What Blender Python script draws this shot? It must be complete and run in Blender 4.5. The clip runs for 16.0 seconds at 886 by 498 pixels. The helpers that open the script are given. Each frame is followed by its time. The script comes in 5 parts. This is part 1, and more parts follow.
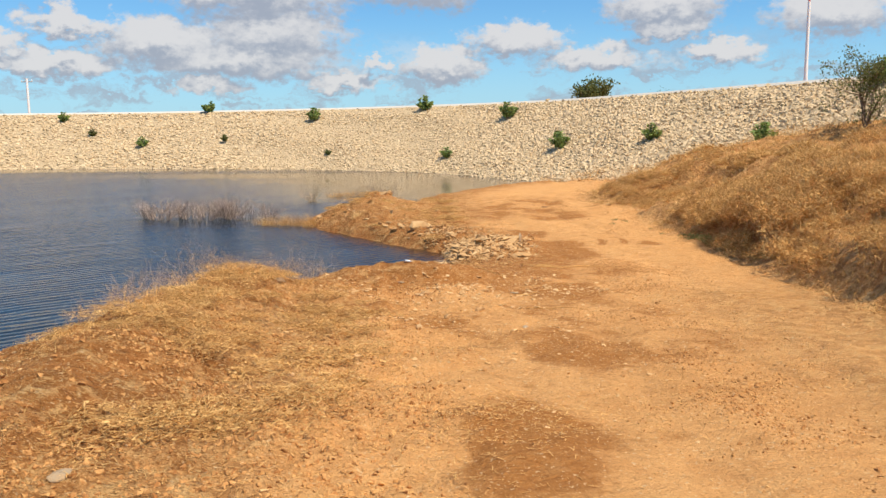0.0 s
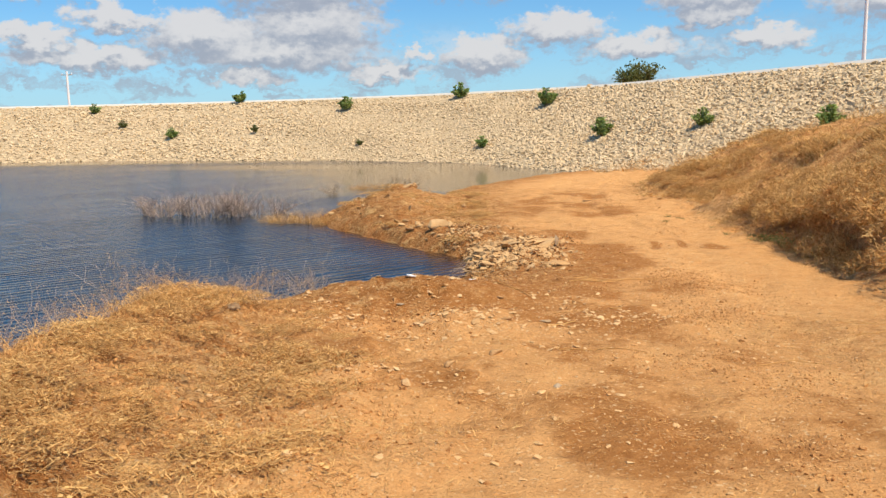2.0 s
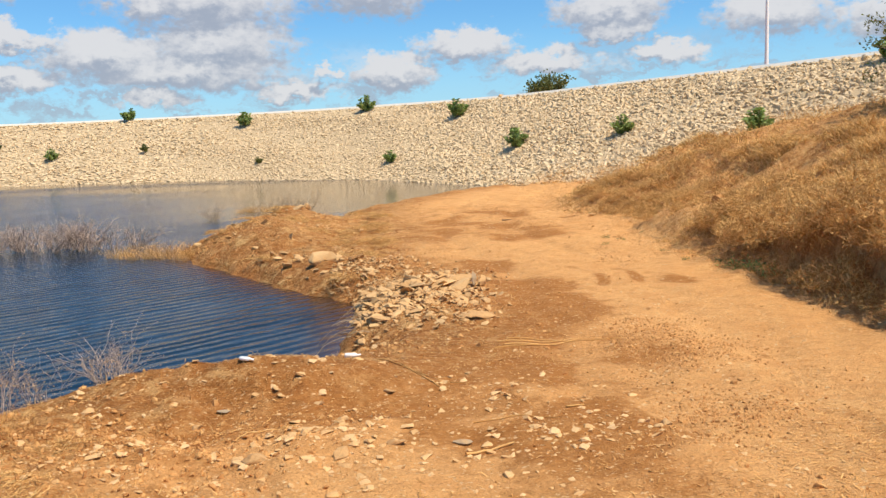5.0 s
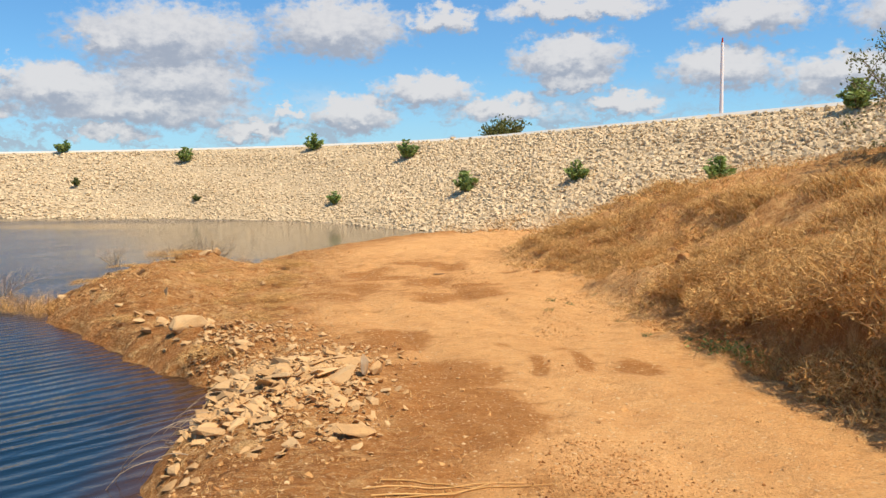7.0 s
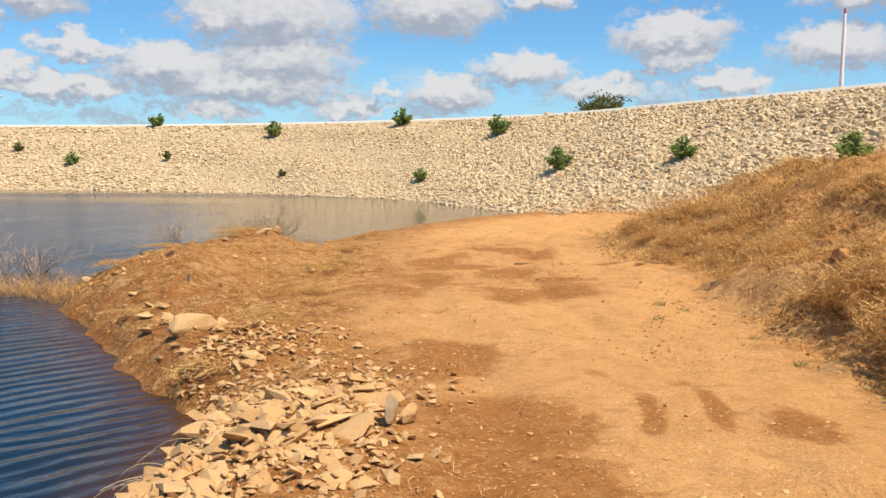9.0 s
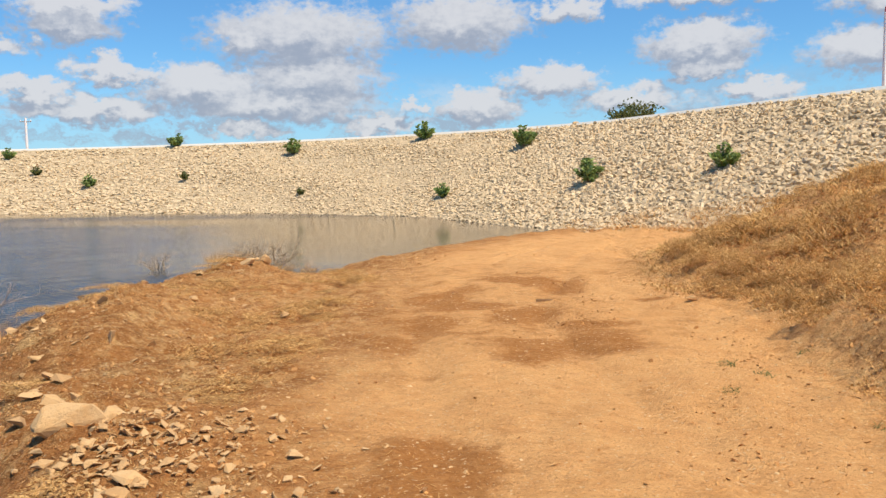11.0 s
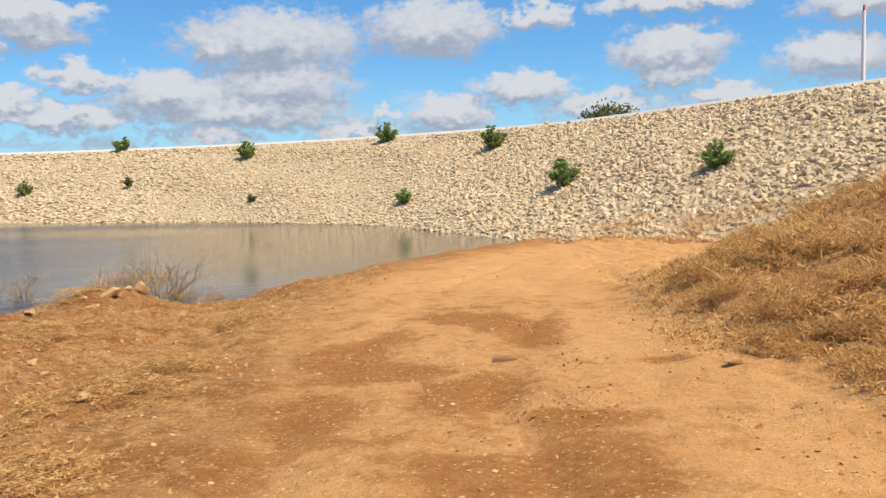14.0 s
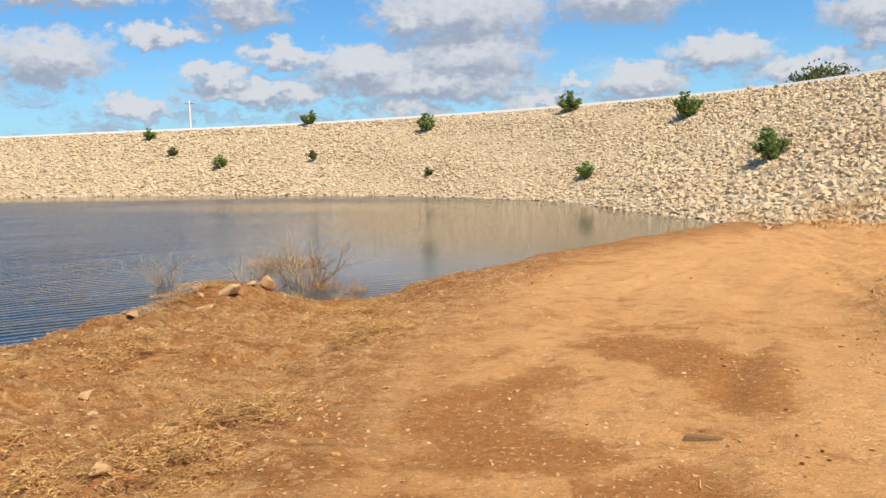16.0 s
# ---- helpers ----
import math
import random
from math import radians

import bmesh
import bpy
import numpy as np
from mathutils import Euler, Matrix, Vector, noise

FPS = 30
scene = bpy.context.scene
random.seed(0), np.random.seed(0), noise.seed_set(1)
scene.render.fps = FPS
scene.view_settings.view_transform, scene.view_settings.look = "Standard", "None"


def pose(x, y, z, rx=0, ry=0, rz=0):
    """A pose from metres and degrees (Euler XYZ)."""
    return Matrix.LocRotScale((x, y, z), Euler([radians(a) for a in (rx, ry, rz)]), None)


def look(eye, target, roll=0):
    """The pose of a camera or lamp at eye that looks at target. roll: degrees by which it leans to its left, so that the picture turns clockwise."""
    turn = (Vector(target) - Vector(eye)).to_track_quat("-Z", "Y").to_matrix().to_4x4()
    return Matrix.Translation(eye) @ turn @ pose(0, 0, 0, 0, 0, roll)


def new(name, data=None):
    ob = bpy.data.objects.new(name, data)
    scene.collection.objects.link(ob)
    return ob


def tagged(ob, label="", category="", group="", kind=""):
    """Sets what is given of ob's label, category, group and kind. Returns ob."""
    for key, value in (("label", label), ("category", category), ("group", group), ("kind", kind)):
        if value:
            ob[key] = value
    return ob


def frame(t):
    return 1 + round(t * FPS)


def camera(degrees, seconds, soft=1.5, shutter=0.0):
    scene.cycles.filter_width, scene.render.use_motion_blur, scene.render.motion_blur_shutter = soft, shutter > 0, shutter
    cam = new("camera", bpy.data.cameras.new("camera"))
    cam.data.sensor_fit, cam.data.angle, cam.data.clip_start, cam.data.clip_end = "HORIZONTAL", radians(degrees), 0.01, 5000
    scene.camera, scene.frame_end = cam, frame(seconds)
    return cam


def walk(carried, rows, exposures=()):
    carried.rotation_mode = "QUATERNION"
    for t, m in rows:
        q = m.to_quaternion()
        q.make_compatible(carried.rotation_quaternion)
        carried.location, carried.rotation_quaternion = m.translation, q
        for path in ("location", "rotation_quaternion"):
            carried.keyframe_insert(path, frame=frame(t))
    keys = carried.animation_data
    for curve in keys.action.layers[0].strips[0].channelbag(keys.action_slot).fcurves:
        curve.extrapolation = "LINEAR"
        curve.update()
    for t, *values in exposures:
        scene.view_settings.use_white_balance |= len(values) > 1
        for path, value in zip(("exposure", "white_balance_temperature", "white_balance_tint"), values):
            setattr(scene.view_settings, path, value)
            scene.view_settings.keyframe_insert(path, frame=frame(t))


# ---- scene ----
cam = camera(56.8, 16.0, soft=1.5)
PATH = [
    (0, (-0.057, 0.348, 2.305), (-0.043, 2.329, 2.031), -0.6),
    (0.5, (0.053, 0.962, 2.275), (0.052, 2.939, 1.975), -0.7),
    (1, (0.174, 1.609, 2.239), (0.223, 3.585, 1.931), -1.1),
    (1.5, (0.232, 2.212, 2.217), (0.163, 4.184, 1.891), -0.5),
    (2, (0.272, 2.825, 2.191), (0.187, 4.801, 1.895), -1.1),
    (2.5, (0.302, 3.386, 2.166), (0.067, 5.353, 1.888), -1.3),
    (3, (0.337, 3.986, 2.128), (0.304, 5.969, 1.865), -2.0),
    (3.2, (0.371, 4.229, 2.089), (0.385, 6.211, 1.817), -2.2),
    (5.3, (0.683, 6.456, 1.967), (0.856, 8.431, 1.709), -2.2),
    (5.5, (0.785, 6.719, 1.93), (1.016, 8.689, 1.676), -2.2),
    (6, (1.015, 7.339, 1.968), (1.149, 9.321, 1.738), -1.2),
    (6.5, (1.18, 7.935, 1.977), (1.43, 9.911, 1.795), -1.3),
    (7, (1.356, 8.476, 1.942), (1.584, 10.456, 1.782), -0.6),
    (7.5, (1.483, 9.015, 1.907), (1.67, 10.999, 1.742), -0.5),
    (8, (1.642, 9.579, 1.85), (1.792, 11.564, 1.665), -0.3),
    (8.5, (1.713, 10.127, 1.83), (1.732, 12.116, 1.626), 0.4),
    (9, (1.747, 10.701, 1.83), (1.75, 12.69, 1.621), 0.2),
    (9.5, (1.83, 11.288, 1.846), (1.723, 13.274, 1.639), -0.1),
    (10, (1.874, 11.897, 1.858), (1.781, 13.886, 1.674), -0.6),
    (10.2, (1.913, 12.114, 1.861), (1.83, 14.105, 1.686), -0.9),
    (12.3, (2.325, 14.392, 1.836), (2.278, 16.384, 1.662), -0.9),
    (12.5, (2.357, 14.647, 1.847), (2.395, 16.64, 1.679), -0.8),
    (13, (2.419, 15.232, 1.822), (2.493, 17.224, 1.662), -0.1),
    (13.5, (2.429, 15.838, 1.794), (2.421, 17.831, 1.63), -0.7),
    (14, (2.496, 16.409, 1.767), (2.488, 18.403, 1.606), -1.4),
    (14.5, (2.534, 16.95, 1.799), (2.35, 18.932, 1.61), -0.6),
    (15, (2.519, 17.449, 1.859), (2.233, 19.417, 1.644), -1.4),
    (15.5, (2.573, 18.001, 1.867), (2.208, 19.956, 1.654), -1.5),
    (16, (2.585, 18.494, 1.863), (2.132, 20.43, 1.643), -1.6),
]
walk(cam, [(t, look(eye, target, roll)) for t, eye, target, roll in PATH], [(0.0, 0.18, 6700, 10), (1.0, 0.24, 6720, 10), (2.0, 0.16, 6680, 10), (5.5, 0.22, 6600, 10), (6.5, 0.2, 6650, 10), (8.5, 0.24, 6780, 10), (10.0, 0.2, 6560, 10), (12.5, 0.11, 6400, 10), (14.0, 0.15, 6400, 10), (16.0, 0.15, 6370, 10)])

# ---- light ----
SUN_AZ, SUN_EL = 126.0, 62.0      # degrees clockwise from +y, and above the horizon
sun_dir = Vector((math.sin(radians(SUN_AZ)) * math.cos(radians(SUN_EL)), math.cos(radians(SUN_AZ)) * math.cos(radians(SUN_EL)), math.sin(radians(SUN_EL))))
sun = new("sun", bpy.data.lights.new("sun", "SUN"))
sun.data.energy, sun.data.angle, sun.data.color = 5.0, radians(0.53), (1.0, 0.88, 0.70)
sun.matrix_world = look(sun_dir * 60, (0, 0, 0))

SKY_STRENGTH = 0.105
world = bpy.data.worlds.new("sky")
scene.world = world
world.use_nodes = True


class Nodes:
    """Short hand for building a node tree."""

    def __init__(self, tree):
        self.tree = tree
        tree.nodes.clear()

    def add(self, kind, inputs=(), **settings):
        n = self.tree.nodes.new(kind)
        for key, value in settings.items():
            setattr(n, key, value)
        for key, value in dict(inputs).items():
            if isinstance(value, bpy.types.NodeSocket):
                self.tree.links.new(value, n.inputs[key])
            else:
                n.inputs[key].default_value = value
        return n

    def math(self, op, a, b=0.0, c=0.0, clamp=False):
        return self.add("ShaderNodeMath", {0: a, 1: b, 2: c}, operation=op, use_clamp=clamp).outputs[0]

    def vec(self, op, a, b=(0, 0, 0), c=(0, 0, 0)):
        n = self.add("ShaderNodeVectorMath", {0: a, 1: b, 2: c}, operation=op)
        return n.outputs["Value"] if op in ("LENGTH", "DOT_PRODUCT", "DISTANCE") else n.outputs[0]

    def mix(self, fac, a, b):
        n = self.add("ShaderNodeMix", data_type="RGBA")
        for key, value in ((0, fac), (6, a), (7, b)):
            if isinstance(value, bpy.types.NodeSocket):
                self.tree.links.new(value, n.inputs[key])
            else:
                n.inputs[key].default_value = value if key == 0 else (*value[:3], 1)
        return n.outputs[2]

    def ramp(self, fac, lo, hi, a=0.0, b=1.0):
        return self.add("ShaderNodeMapRange", {0: fac, 1: lo, 2: hi, 3: a, 4: b}, interpolation_type="SMOOTHSTEP").outputs[0]

    def noise(self, vector, scale, detail=4.0, rough=0.55, warp=0.0):
        return self.add("ShaderNodeTexNoise", {"Vector": vector, "Scale": scale, "Detail": detail, "Roughness": rough, "Distortion": warp}).outputs[0]


def build_sky():
    n = Nodes(world.node_tree)
    out = n.add("ShaderNodeOutputWorld")
    sky = n.add("ShaderNodeTexSky", sky_type="NISHITA", sun_disc=False, sun_elevation=radians(SUN_EL), sun_rotation=radians(SUN_AZ), altitude=300.0, air_density=1.0, dust_density=0.6, ozone_density=2.2)
    way = n.add("ShaderNodeTexCoord").outputs["Generated"]
    xyz = n.add("ShaderNodeSeparateXYZ", {0: way})
    az = n.math("MULTIPLY", n.math("ARCTAN2", xyz.outputs[0], xyz.outputs[1]), 57.2958)
    el = n.math("MULTIPLY", n.math("ARCSINE", xyz.outputs[2]), 57.2958)
    flat = n.add("ShaderNodeCombineXYZ", {0: az, 1: el}).outputs[0]
    # billows: the puffs bend the clouds' outlines
    puff = n.add("ShaderNodeTexNoise", {"Vector": n.vec("MULTIPLY", flat, (1.0, 1.5, 1.0)), "Scale": 0.55, "Detail": 6.0, "Roughness": 0.6}, noise_dimensions="2D")
    fine = n.add("ShaderNodeTexNoise", {"Vector": n.vec("MULTIPLY", flat, (1.0, 1.6, 1.0)), "Scale": 1.5, "Detail": 5.0, "Roughness": 0.6}, noise_dimensions="2D").outputs[0]
    bent = n.vec("MULTIPLY_ADD", n.vec("SUBTRACT", puff.outputs["Color"], (0.5, 0.5, 0.5)), (5.0, 2.6, 0.0), flat)
    lifted = n.vec("ADD", bent, (0.25, 0.95, 0.0))
    # each cloud: azimuth, elevation, half width, half height, in degrees
    ahead = [(-11.5, 9.6, 5.2, 1.9), (-15.2, 9.3, 1.7, 1.0), (-0.6, 10.4, 4.1, 1.7), (6.7, 11.0, 1.9, .8), (-26, 11.0, 3.0, .8),
             (-23.6, 7.2, 2.3, .7), (-18, 6.2, 3.8, 1.3), (-11, 6.9, 4.3, 1.6), (-13.4, 5.2, 6.4, 1.3), (-28, 5.9, 2.0, .7),
             (-25, 4.7, 4.8, .8), (-6.3, 3.7, 2.5, .7), (0.6, 4.8, 2.7, 1.1), (5.6, 6.4, 2.9, 1.0), (-4.0, 4.9, .7, .4),
             (15.4, 8.4, 3.4, 1.4), (15.6, 6.9, 2.6, .8), (10.8, 5.0, 3.3, .8), (25.4, 7.3, 3.3, 1.3), (27, 10.4, 3.0, 1.1)]
    around = [(15.8, 11.6, 4.6, .7), (-15.2, 3.4, 2.0, .5), (-38.2, 6.8, 3.2, 1.6), (-37, 10.8, 4.2, .9), (-31.0, 8.4, 2.6, .7),
              (-26, 10.0, 2.6, 1.1), (-33.5, 3.9, 1.8, .7), (19, 5.2, 2.0, .7), (33, 6.5, 4.0, 1.2), (38, 10, 5.0, 1.4), (-45, 5, 4, 1.2)]
    fields = []
    for at in (bent, lifted):
        total = None
        for a, e, w, h in ahead + around:
            d = n.vec("LENGTH", n.vec("MULTIPLY_ADD", at, (1 / w, 1 / h, 0), (-a / w, -e / h, 0)))
            total = d if total is None else n.math("SMOOTH_MIN", total, d, 0.25)
        fields.append(total)
    mask = n.ramp(n.math("MULTIPLY_ADD", fine, 0.8, n.math("SUBTRACT", fields[0], 0.4)), 1.46, 0.80)
    # the rest of the sky carries scattered clouds as well
    layer = n.add("ShaderNodeTexNoise", {"Vector": n.vec("MULTIPLY", bent, (0.16, 0.75, 1.0)), "Scale": 1.0, "Detail": 6.0, "Roughness": 0.62}, noise_dimensions="2D").outputs[0]
    low = n.math("MULTIPLY", n.ramp(layer, 0.45, 0.66), n.math("MULTIPLY", n.ramp(el, 7.5, 4.0), 0.75))
    mask = n.math("MAXIMUM", mask, low)
    rest = n.math("MULTIPLY", n.ramp(n.noise(way, 3.2, 6.0, 0.6), 0.58, 0.72), n.ramp(el, 12.5, 20.0))
    mask = n.math("MAXIMUM", mask, n.math("MULTIPLY", rest, 0.6))
    relief = n.math("SUBTRACT", fields[1], fields[0])
    tone = n.ramp(n.math("MULTIPLY_ADD", n.math("SUBTRACT", fine, 0.5), 1.0, relief), -0.6, 0.7)
    cloud = n.mix(tone, (3.1, 3.45, 4.2), (6.1, 6.1, 6.25))
    low_haze = n.ramp(el, 9.0, -1.0, 0.0, 0.62)
    air = n.mix(low_haze, n.vec("MULTIPLY", sky.outputs[0], (0.58, 0.99, 1.27)), (3.9, 6.1, 8.0))
    shade = n.mix(n.math("MULTIPLY", mask, 0.93), air, cloud)
    bg = n.add("ShaderNodeBackground", {0: shade, 1: SKY_STRENGTH})
    n.tree.links.new(bg.outputs[0], out.inputs[0])


build_sky()

# ---- materials ----
def material(name):
    m = bpy.data.materials.new(name)
    m.use_nodes = True
    n = Nodes(m.node_tree)
    out = n.add("ShaderNodeOutputMaterial")
    bsdf = n.add("ShaderNodeBsdfPrincipled")
    n.tree.links.new(bsdf.outputs[0], out.inputs[0])
    return m, n, bsdf


def finish(n, bsdf, color, rough=0.9, height=None, depth=0.02, strength=0.6, spec=0.25):
    for key, value in (("Base Color", color), ("Roughness", rough)):
        if isinstance(value, bpy.types.NodeSocket):
            n.tree.links.new(value, bsdf.inputs[key])
        else:
            bsdf.inputs[key].default_value = value if key == "Roughness" else (*value, 1)
    bsdf.inputs["Specular IOR Level"].default_value = spec
    if height is not None:
        b = n.add("ShaderNodeBump", {"Strength": strength, "Distance": depth, "Height": height})
        n.tree.links.new(b.outputs[0], bsdf.inputs["Normal"])


def make_earth():
    m, n, bsdf = material("red_earth")
    p = n.add("ShaderNodeNewGeometry").outputs["Position"]
    damp = n.add("ShaderNodeAttribute", attribute_name="damp").outputs["Fac"]
    litter = n.add("ShaderNodeAttribute", attribute_name="litter").outputs["Fac"]
    red = n.add("ShaderNodeAttribute", attribute_name="red").outputs["Fac"]
    broad = n.noise(p, 0.55, 5.0, 0.6, 0.6)
    mid = n.noise(p, 2.6, 6.0, 0.65, 0.4)
    grain = n.noise(p, 22.0, 5.0, 0.7)
    grit = n.noise(p, 95.0, 3.0, 0.7)
    dust = n.mix(n.ramp(mid, 0.3, 0.7), (0.63, 0.312, 0.110), (0.77, 0.425, 0.168))
    clay = n.mix(n.ramp(grain, 0.3, 0.7), (0.30, 0.110, 0.025), (0.43, 0.180, 0.050))
    soil = n.mix(n.ramp(grain, 0.35, 0.7), (0.43, 0.18, 0.052), (0.63, 0.315, 0.105))
    crumb = n.noise(n.vec("MULTIPLY", p, (0.6, 1.3, 1.0)), 9.0, 5.0, 0.7, 0.5)
    mats = n.noise(p, 6.0, 5.0, 0.68, 0.5)
    # dusty track, patched with darker clay
    k = n.math("ADD", n.math("MULTIPLY", n.math("SUBTRACT", mid, 0.5), 1.9), n.math("MULTIPLY", n.math("SUBTRACT", broad, 0.5), 0.9))
    c = n.mix(n.ramp(n.math("ADD", k, n.math("MULTIPLY", red, 0.8)), -0.08, 0.5), dust, soil)
    c = n.mix(n.math("MULTIPLY", n.ramp(n.math("MULTIPLY_ADD", n.math("SUBTRACT", mats, 0.5), 1.4, n.math("MULTIPLY_ADD", k, 0.55, damp)), 0.24, 0.74), 0.92), c, clay)
    # straw litter and pale chips
    c = n.mix(n.math("MULTIPLY", n.ramp(mats, 0.51, 0.58), n.math("MULTIPLY", litter, 0.8)), c, (0.80, 0.50, 0.21))
    c = n.mix(n.math("MULTIPLY", n.ramp(mats, 0.48, 0.41), n.math("MULTIPLY", litter, 0.75)), c, (0.33, 0.135, 0.04))
    straw = n.noise(n.vec("MULTIPLY", p, (1.0, 2.2, 1.0)), 38.0, 3.0, 0.7, 1.2)
    c = n.mix(n.math("MULTIPLY", n.ramp(straw, 0.53, 0.64), n.math("MULTIPLY", litter, 0.8)), c, (0.78, 0.50, 0.22))
    c = n.mix(n.math("MULTIPLY", n.ramp(straw, 0.47, 0.36), n.math("MULTIPLY", litter, 0.8)), c, (0.19, 0.08, 0.026))
    c = n.mix(n.math("MULTIPLY", n.math("MULTIPLY", red, 0.8), n.ramp(mid, 0.36, 0.58)), c, n.mix(n.ramp(crumb, 0.4, 0.6), (0.36, 0.128, 0.033), (0.52, 0.225, 0.07)))
    c = n.mix(n.ramp(n.noise(p, 34.0, 2.0, 0.5), 0.64, 0.69, 0.0, 0.8), c, (0.74, 0.50, 0.26))
    c = n.mix(n.math("MULTIPLY", n.ramp(crumb, 0.47, 0.33), n.math("MULTIPLY_ADD", n.math("MAXIMUM", litter, red), 0.55, 0.1)), c, (0.20, 0.085, 0.028))
    c = n.mix(n.ramp(n.noise(p, 48.0, 3.0, 0.65, 0.4), 0.44, 0.34, 0.0, 0.5), c, (0.30, 0.13, 0.042))
    c = n.mix(n.ramp(grit, 0.42, 0.28, 0.0, 0.5), c, (0.19, 0.09, 0.035))
    c = n.mix(n.ramp(grit, 0.60, 0.72, 0.0, 0.4), c, (0.85, 0.56, 0.27))
    h = n.math("ADD", n.math("MULTIPLY", grain, 0.6), n.math("MULTIPLY", grit, 0.25))
    h = n.math("MULTIPLY_ADD", mats, n.math("MULTIPLY", litter, 1.3), h)
    h = n.math("MULTIPLY_ADD", straw, 0.35, n.math("MULTIPLY_ADD", crumb, 0.8, h))
    finish(n, bsdf, c, 0.95, n.math("MULTIPLY", h, n.math("MULTIPLY_ADD", litter, 0.8, 0.6)), 0.06, 0.9, 0.1)
    return m


def make_stone(name, lo, hi, dusty, size=1.0):
    """Angular stone; every island or object has its own tone."""
    m, n, bsdf = material(name)
    g = n.add("ShaderNodeNewGeometry")
    p = n.vec("SCALE", g.outputs["Position"])
    p.node.inputs["Scale"].default_value = 1.0 / size
    own = n.add("ShaderNodeObjectInfo").outputs["Random"]
    tone = n.math("FRACT", n.math("ADD", g.outputs["Random Per Island"], own))
    a = n.noise(p, 7.0, 6.0, 0.65, 0.3)
    b = n.noise(p, 40.0, 4.0, 0.7)
    c = n.mix(tone, lo, hi)
    c = n.mix(n.ramp(a, 0.40, 0.66, 0.0, 0.7), c, dusty)
    c = n.mix(n.ramp(b, 0.45, 0.3, 0.0, 0.45), c, tuple(v * 0.5 for v in lo))
    finish(n, bsdf, c, 0.9, n.math("MULTIPLY_ADD", b, 0.4, a), 0.03 * size, 0.7, 0.2)
    return m


def make_plant(name, lo, hi, rough=0.8, through_light=0.0):
    m, n, bsdf = material(name)
    g = n.add("ShaderNodeNewGeometry")
    own = n.add("ShaderNodeObjectInfo").outputs["Random"]
    tone = n.math("FRACT", n.math("ADD", g.outputs["Random Per Island"], own))
    c = n.mix(tone, lo, hi)
    c = n.mix(n.ramp(n.noise(g.outputs["Position"], 3.0), 0.4, 0.7, 0.0, 0.4), c, tuple(v * 0.6 for v in lo))
    finish(n, bsdf, c, rough, None, spec=0.25)
    if through_light:
        t = n.add("ShaderNodeBsdfTranslucent", {0: c})
        mixed = n.add("ShaderNodeMixShader", {0: through_light, 1: bsdf.outputs[0], 2: t.outputs[0]})
        out = [q for q in n.tree.nodes if q.bl_idname == "ShaderNodeOutputMaterial"][0]
        n.tree.links.new(mixed.outputs[0], out.inputs[0])
    return m


def make_water():
    m, n, bsdf = material("lake_water")
    p = n.add("ShaderNodeNewGeometry").outputs["Position"]
    near = n.add("ShaderNodeAttribute", attribute_name="shallow").outputs["Fac"]
    calm_reflect_tint = n.add("ShaderNodeAttribute", attribute_name="calm_reflect_tint").outputs["Fac"]
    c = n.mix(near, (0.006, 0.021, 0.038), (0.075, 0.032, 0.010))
    # calm water: silty tan plus the dam's reflection, painted into the base colour
    c = n.mix(n.math("MULTIPLY", calm_reflect_tint, 0.85), c, (0.17, 0.13, 0.075))
    turned = n.add("ShaderNodeVectorRotate", {"Vector": p, "Angle": radians(-40)}, rotation_type="Z_AXIS").outputs[0]
    long = n.vec("MULTIPLY", turned, (0.38, 1.0, 1.0))
    a = n.noise(long, 2.1, 3.0, 0.5, 0.5)
    b = n.noise(long, 6.5, 3.0, 0.55, 0.4)
    wide = n.noise(n.vec("MULTIPLY", turned, (0.25, 1.0, 1.0)), 0.35, 2.0)
    bands = n.add("ShaderNodeTexWave", {"Vector": turned, "Scale": 1.5, "Distortion": 4.2, "Detail": 2.0, "Detail Scale": 0.6}, wave_type="BANDS", bands_direction="Y").outputs["Fac"]
    h = n.math("MULTIPLY_ADD", bands, 0.046, n.math("MULTIPLY_ADD", b, 0.07, n.math("MULTIPLY", a, 0.20)))
    amount = n.math("MULTIPLY", n.math("SUBTRACT", 1.0, calm_reflect_tint), n.ramp(wide, 0.35, 0.6, 0.6, 1.0))
    finish(n, bsdf, c, n.math("MULTIPLY_ADD", calm_reflect_tint, -0.06, 0.17), None, spec=0.4)
    bump = n.add("ShaderNodeBump", {"Strength": 1.0, "Distance": 0.2, "Height": n.math("MULTIPLY", h, amount)})
    n.tree.links.new(bump.outputs[0], bsdf.inputs["Normal"])
    bsdf.inputs["IOR"].default_value = 1.3
    return m


def make_plain(name, color, rough=0.7, spot=0.25, metal=0.0):
    m, n, bsdf = material(name)
    p = n.add("ShaderNodeTexCoord").outputs["Object"]
    a = n.noise(p, 6.0, 6.0, 0.65)
    c = n.mix(n.ramp(a, 0.4, 0.75, 0.0, spot), color, tuple(v * 0.45 for v in color))
    finish(n, bsdf, c, rough, a, 0.01, 0.4)
    bsdf.inputs["Metallic"].default_value = metal
    return m


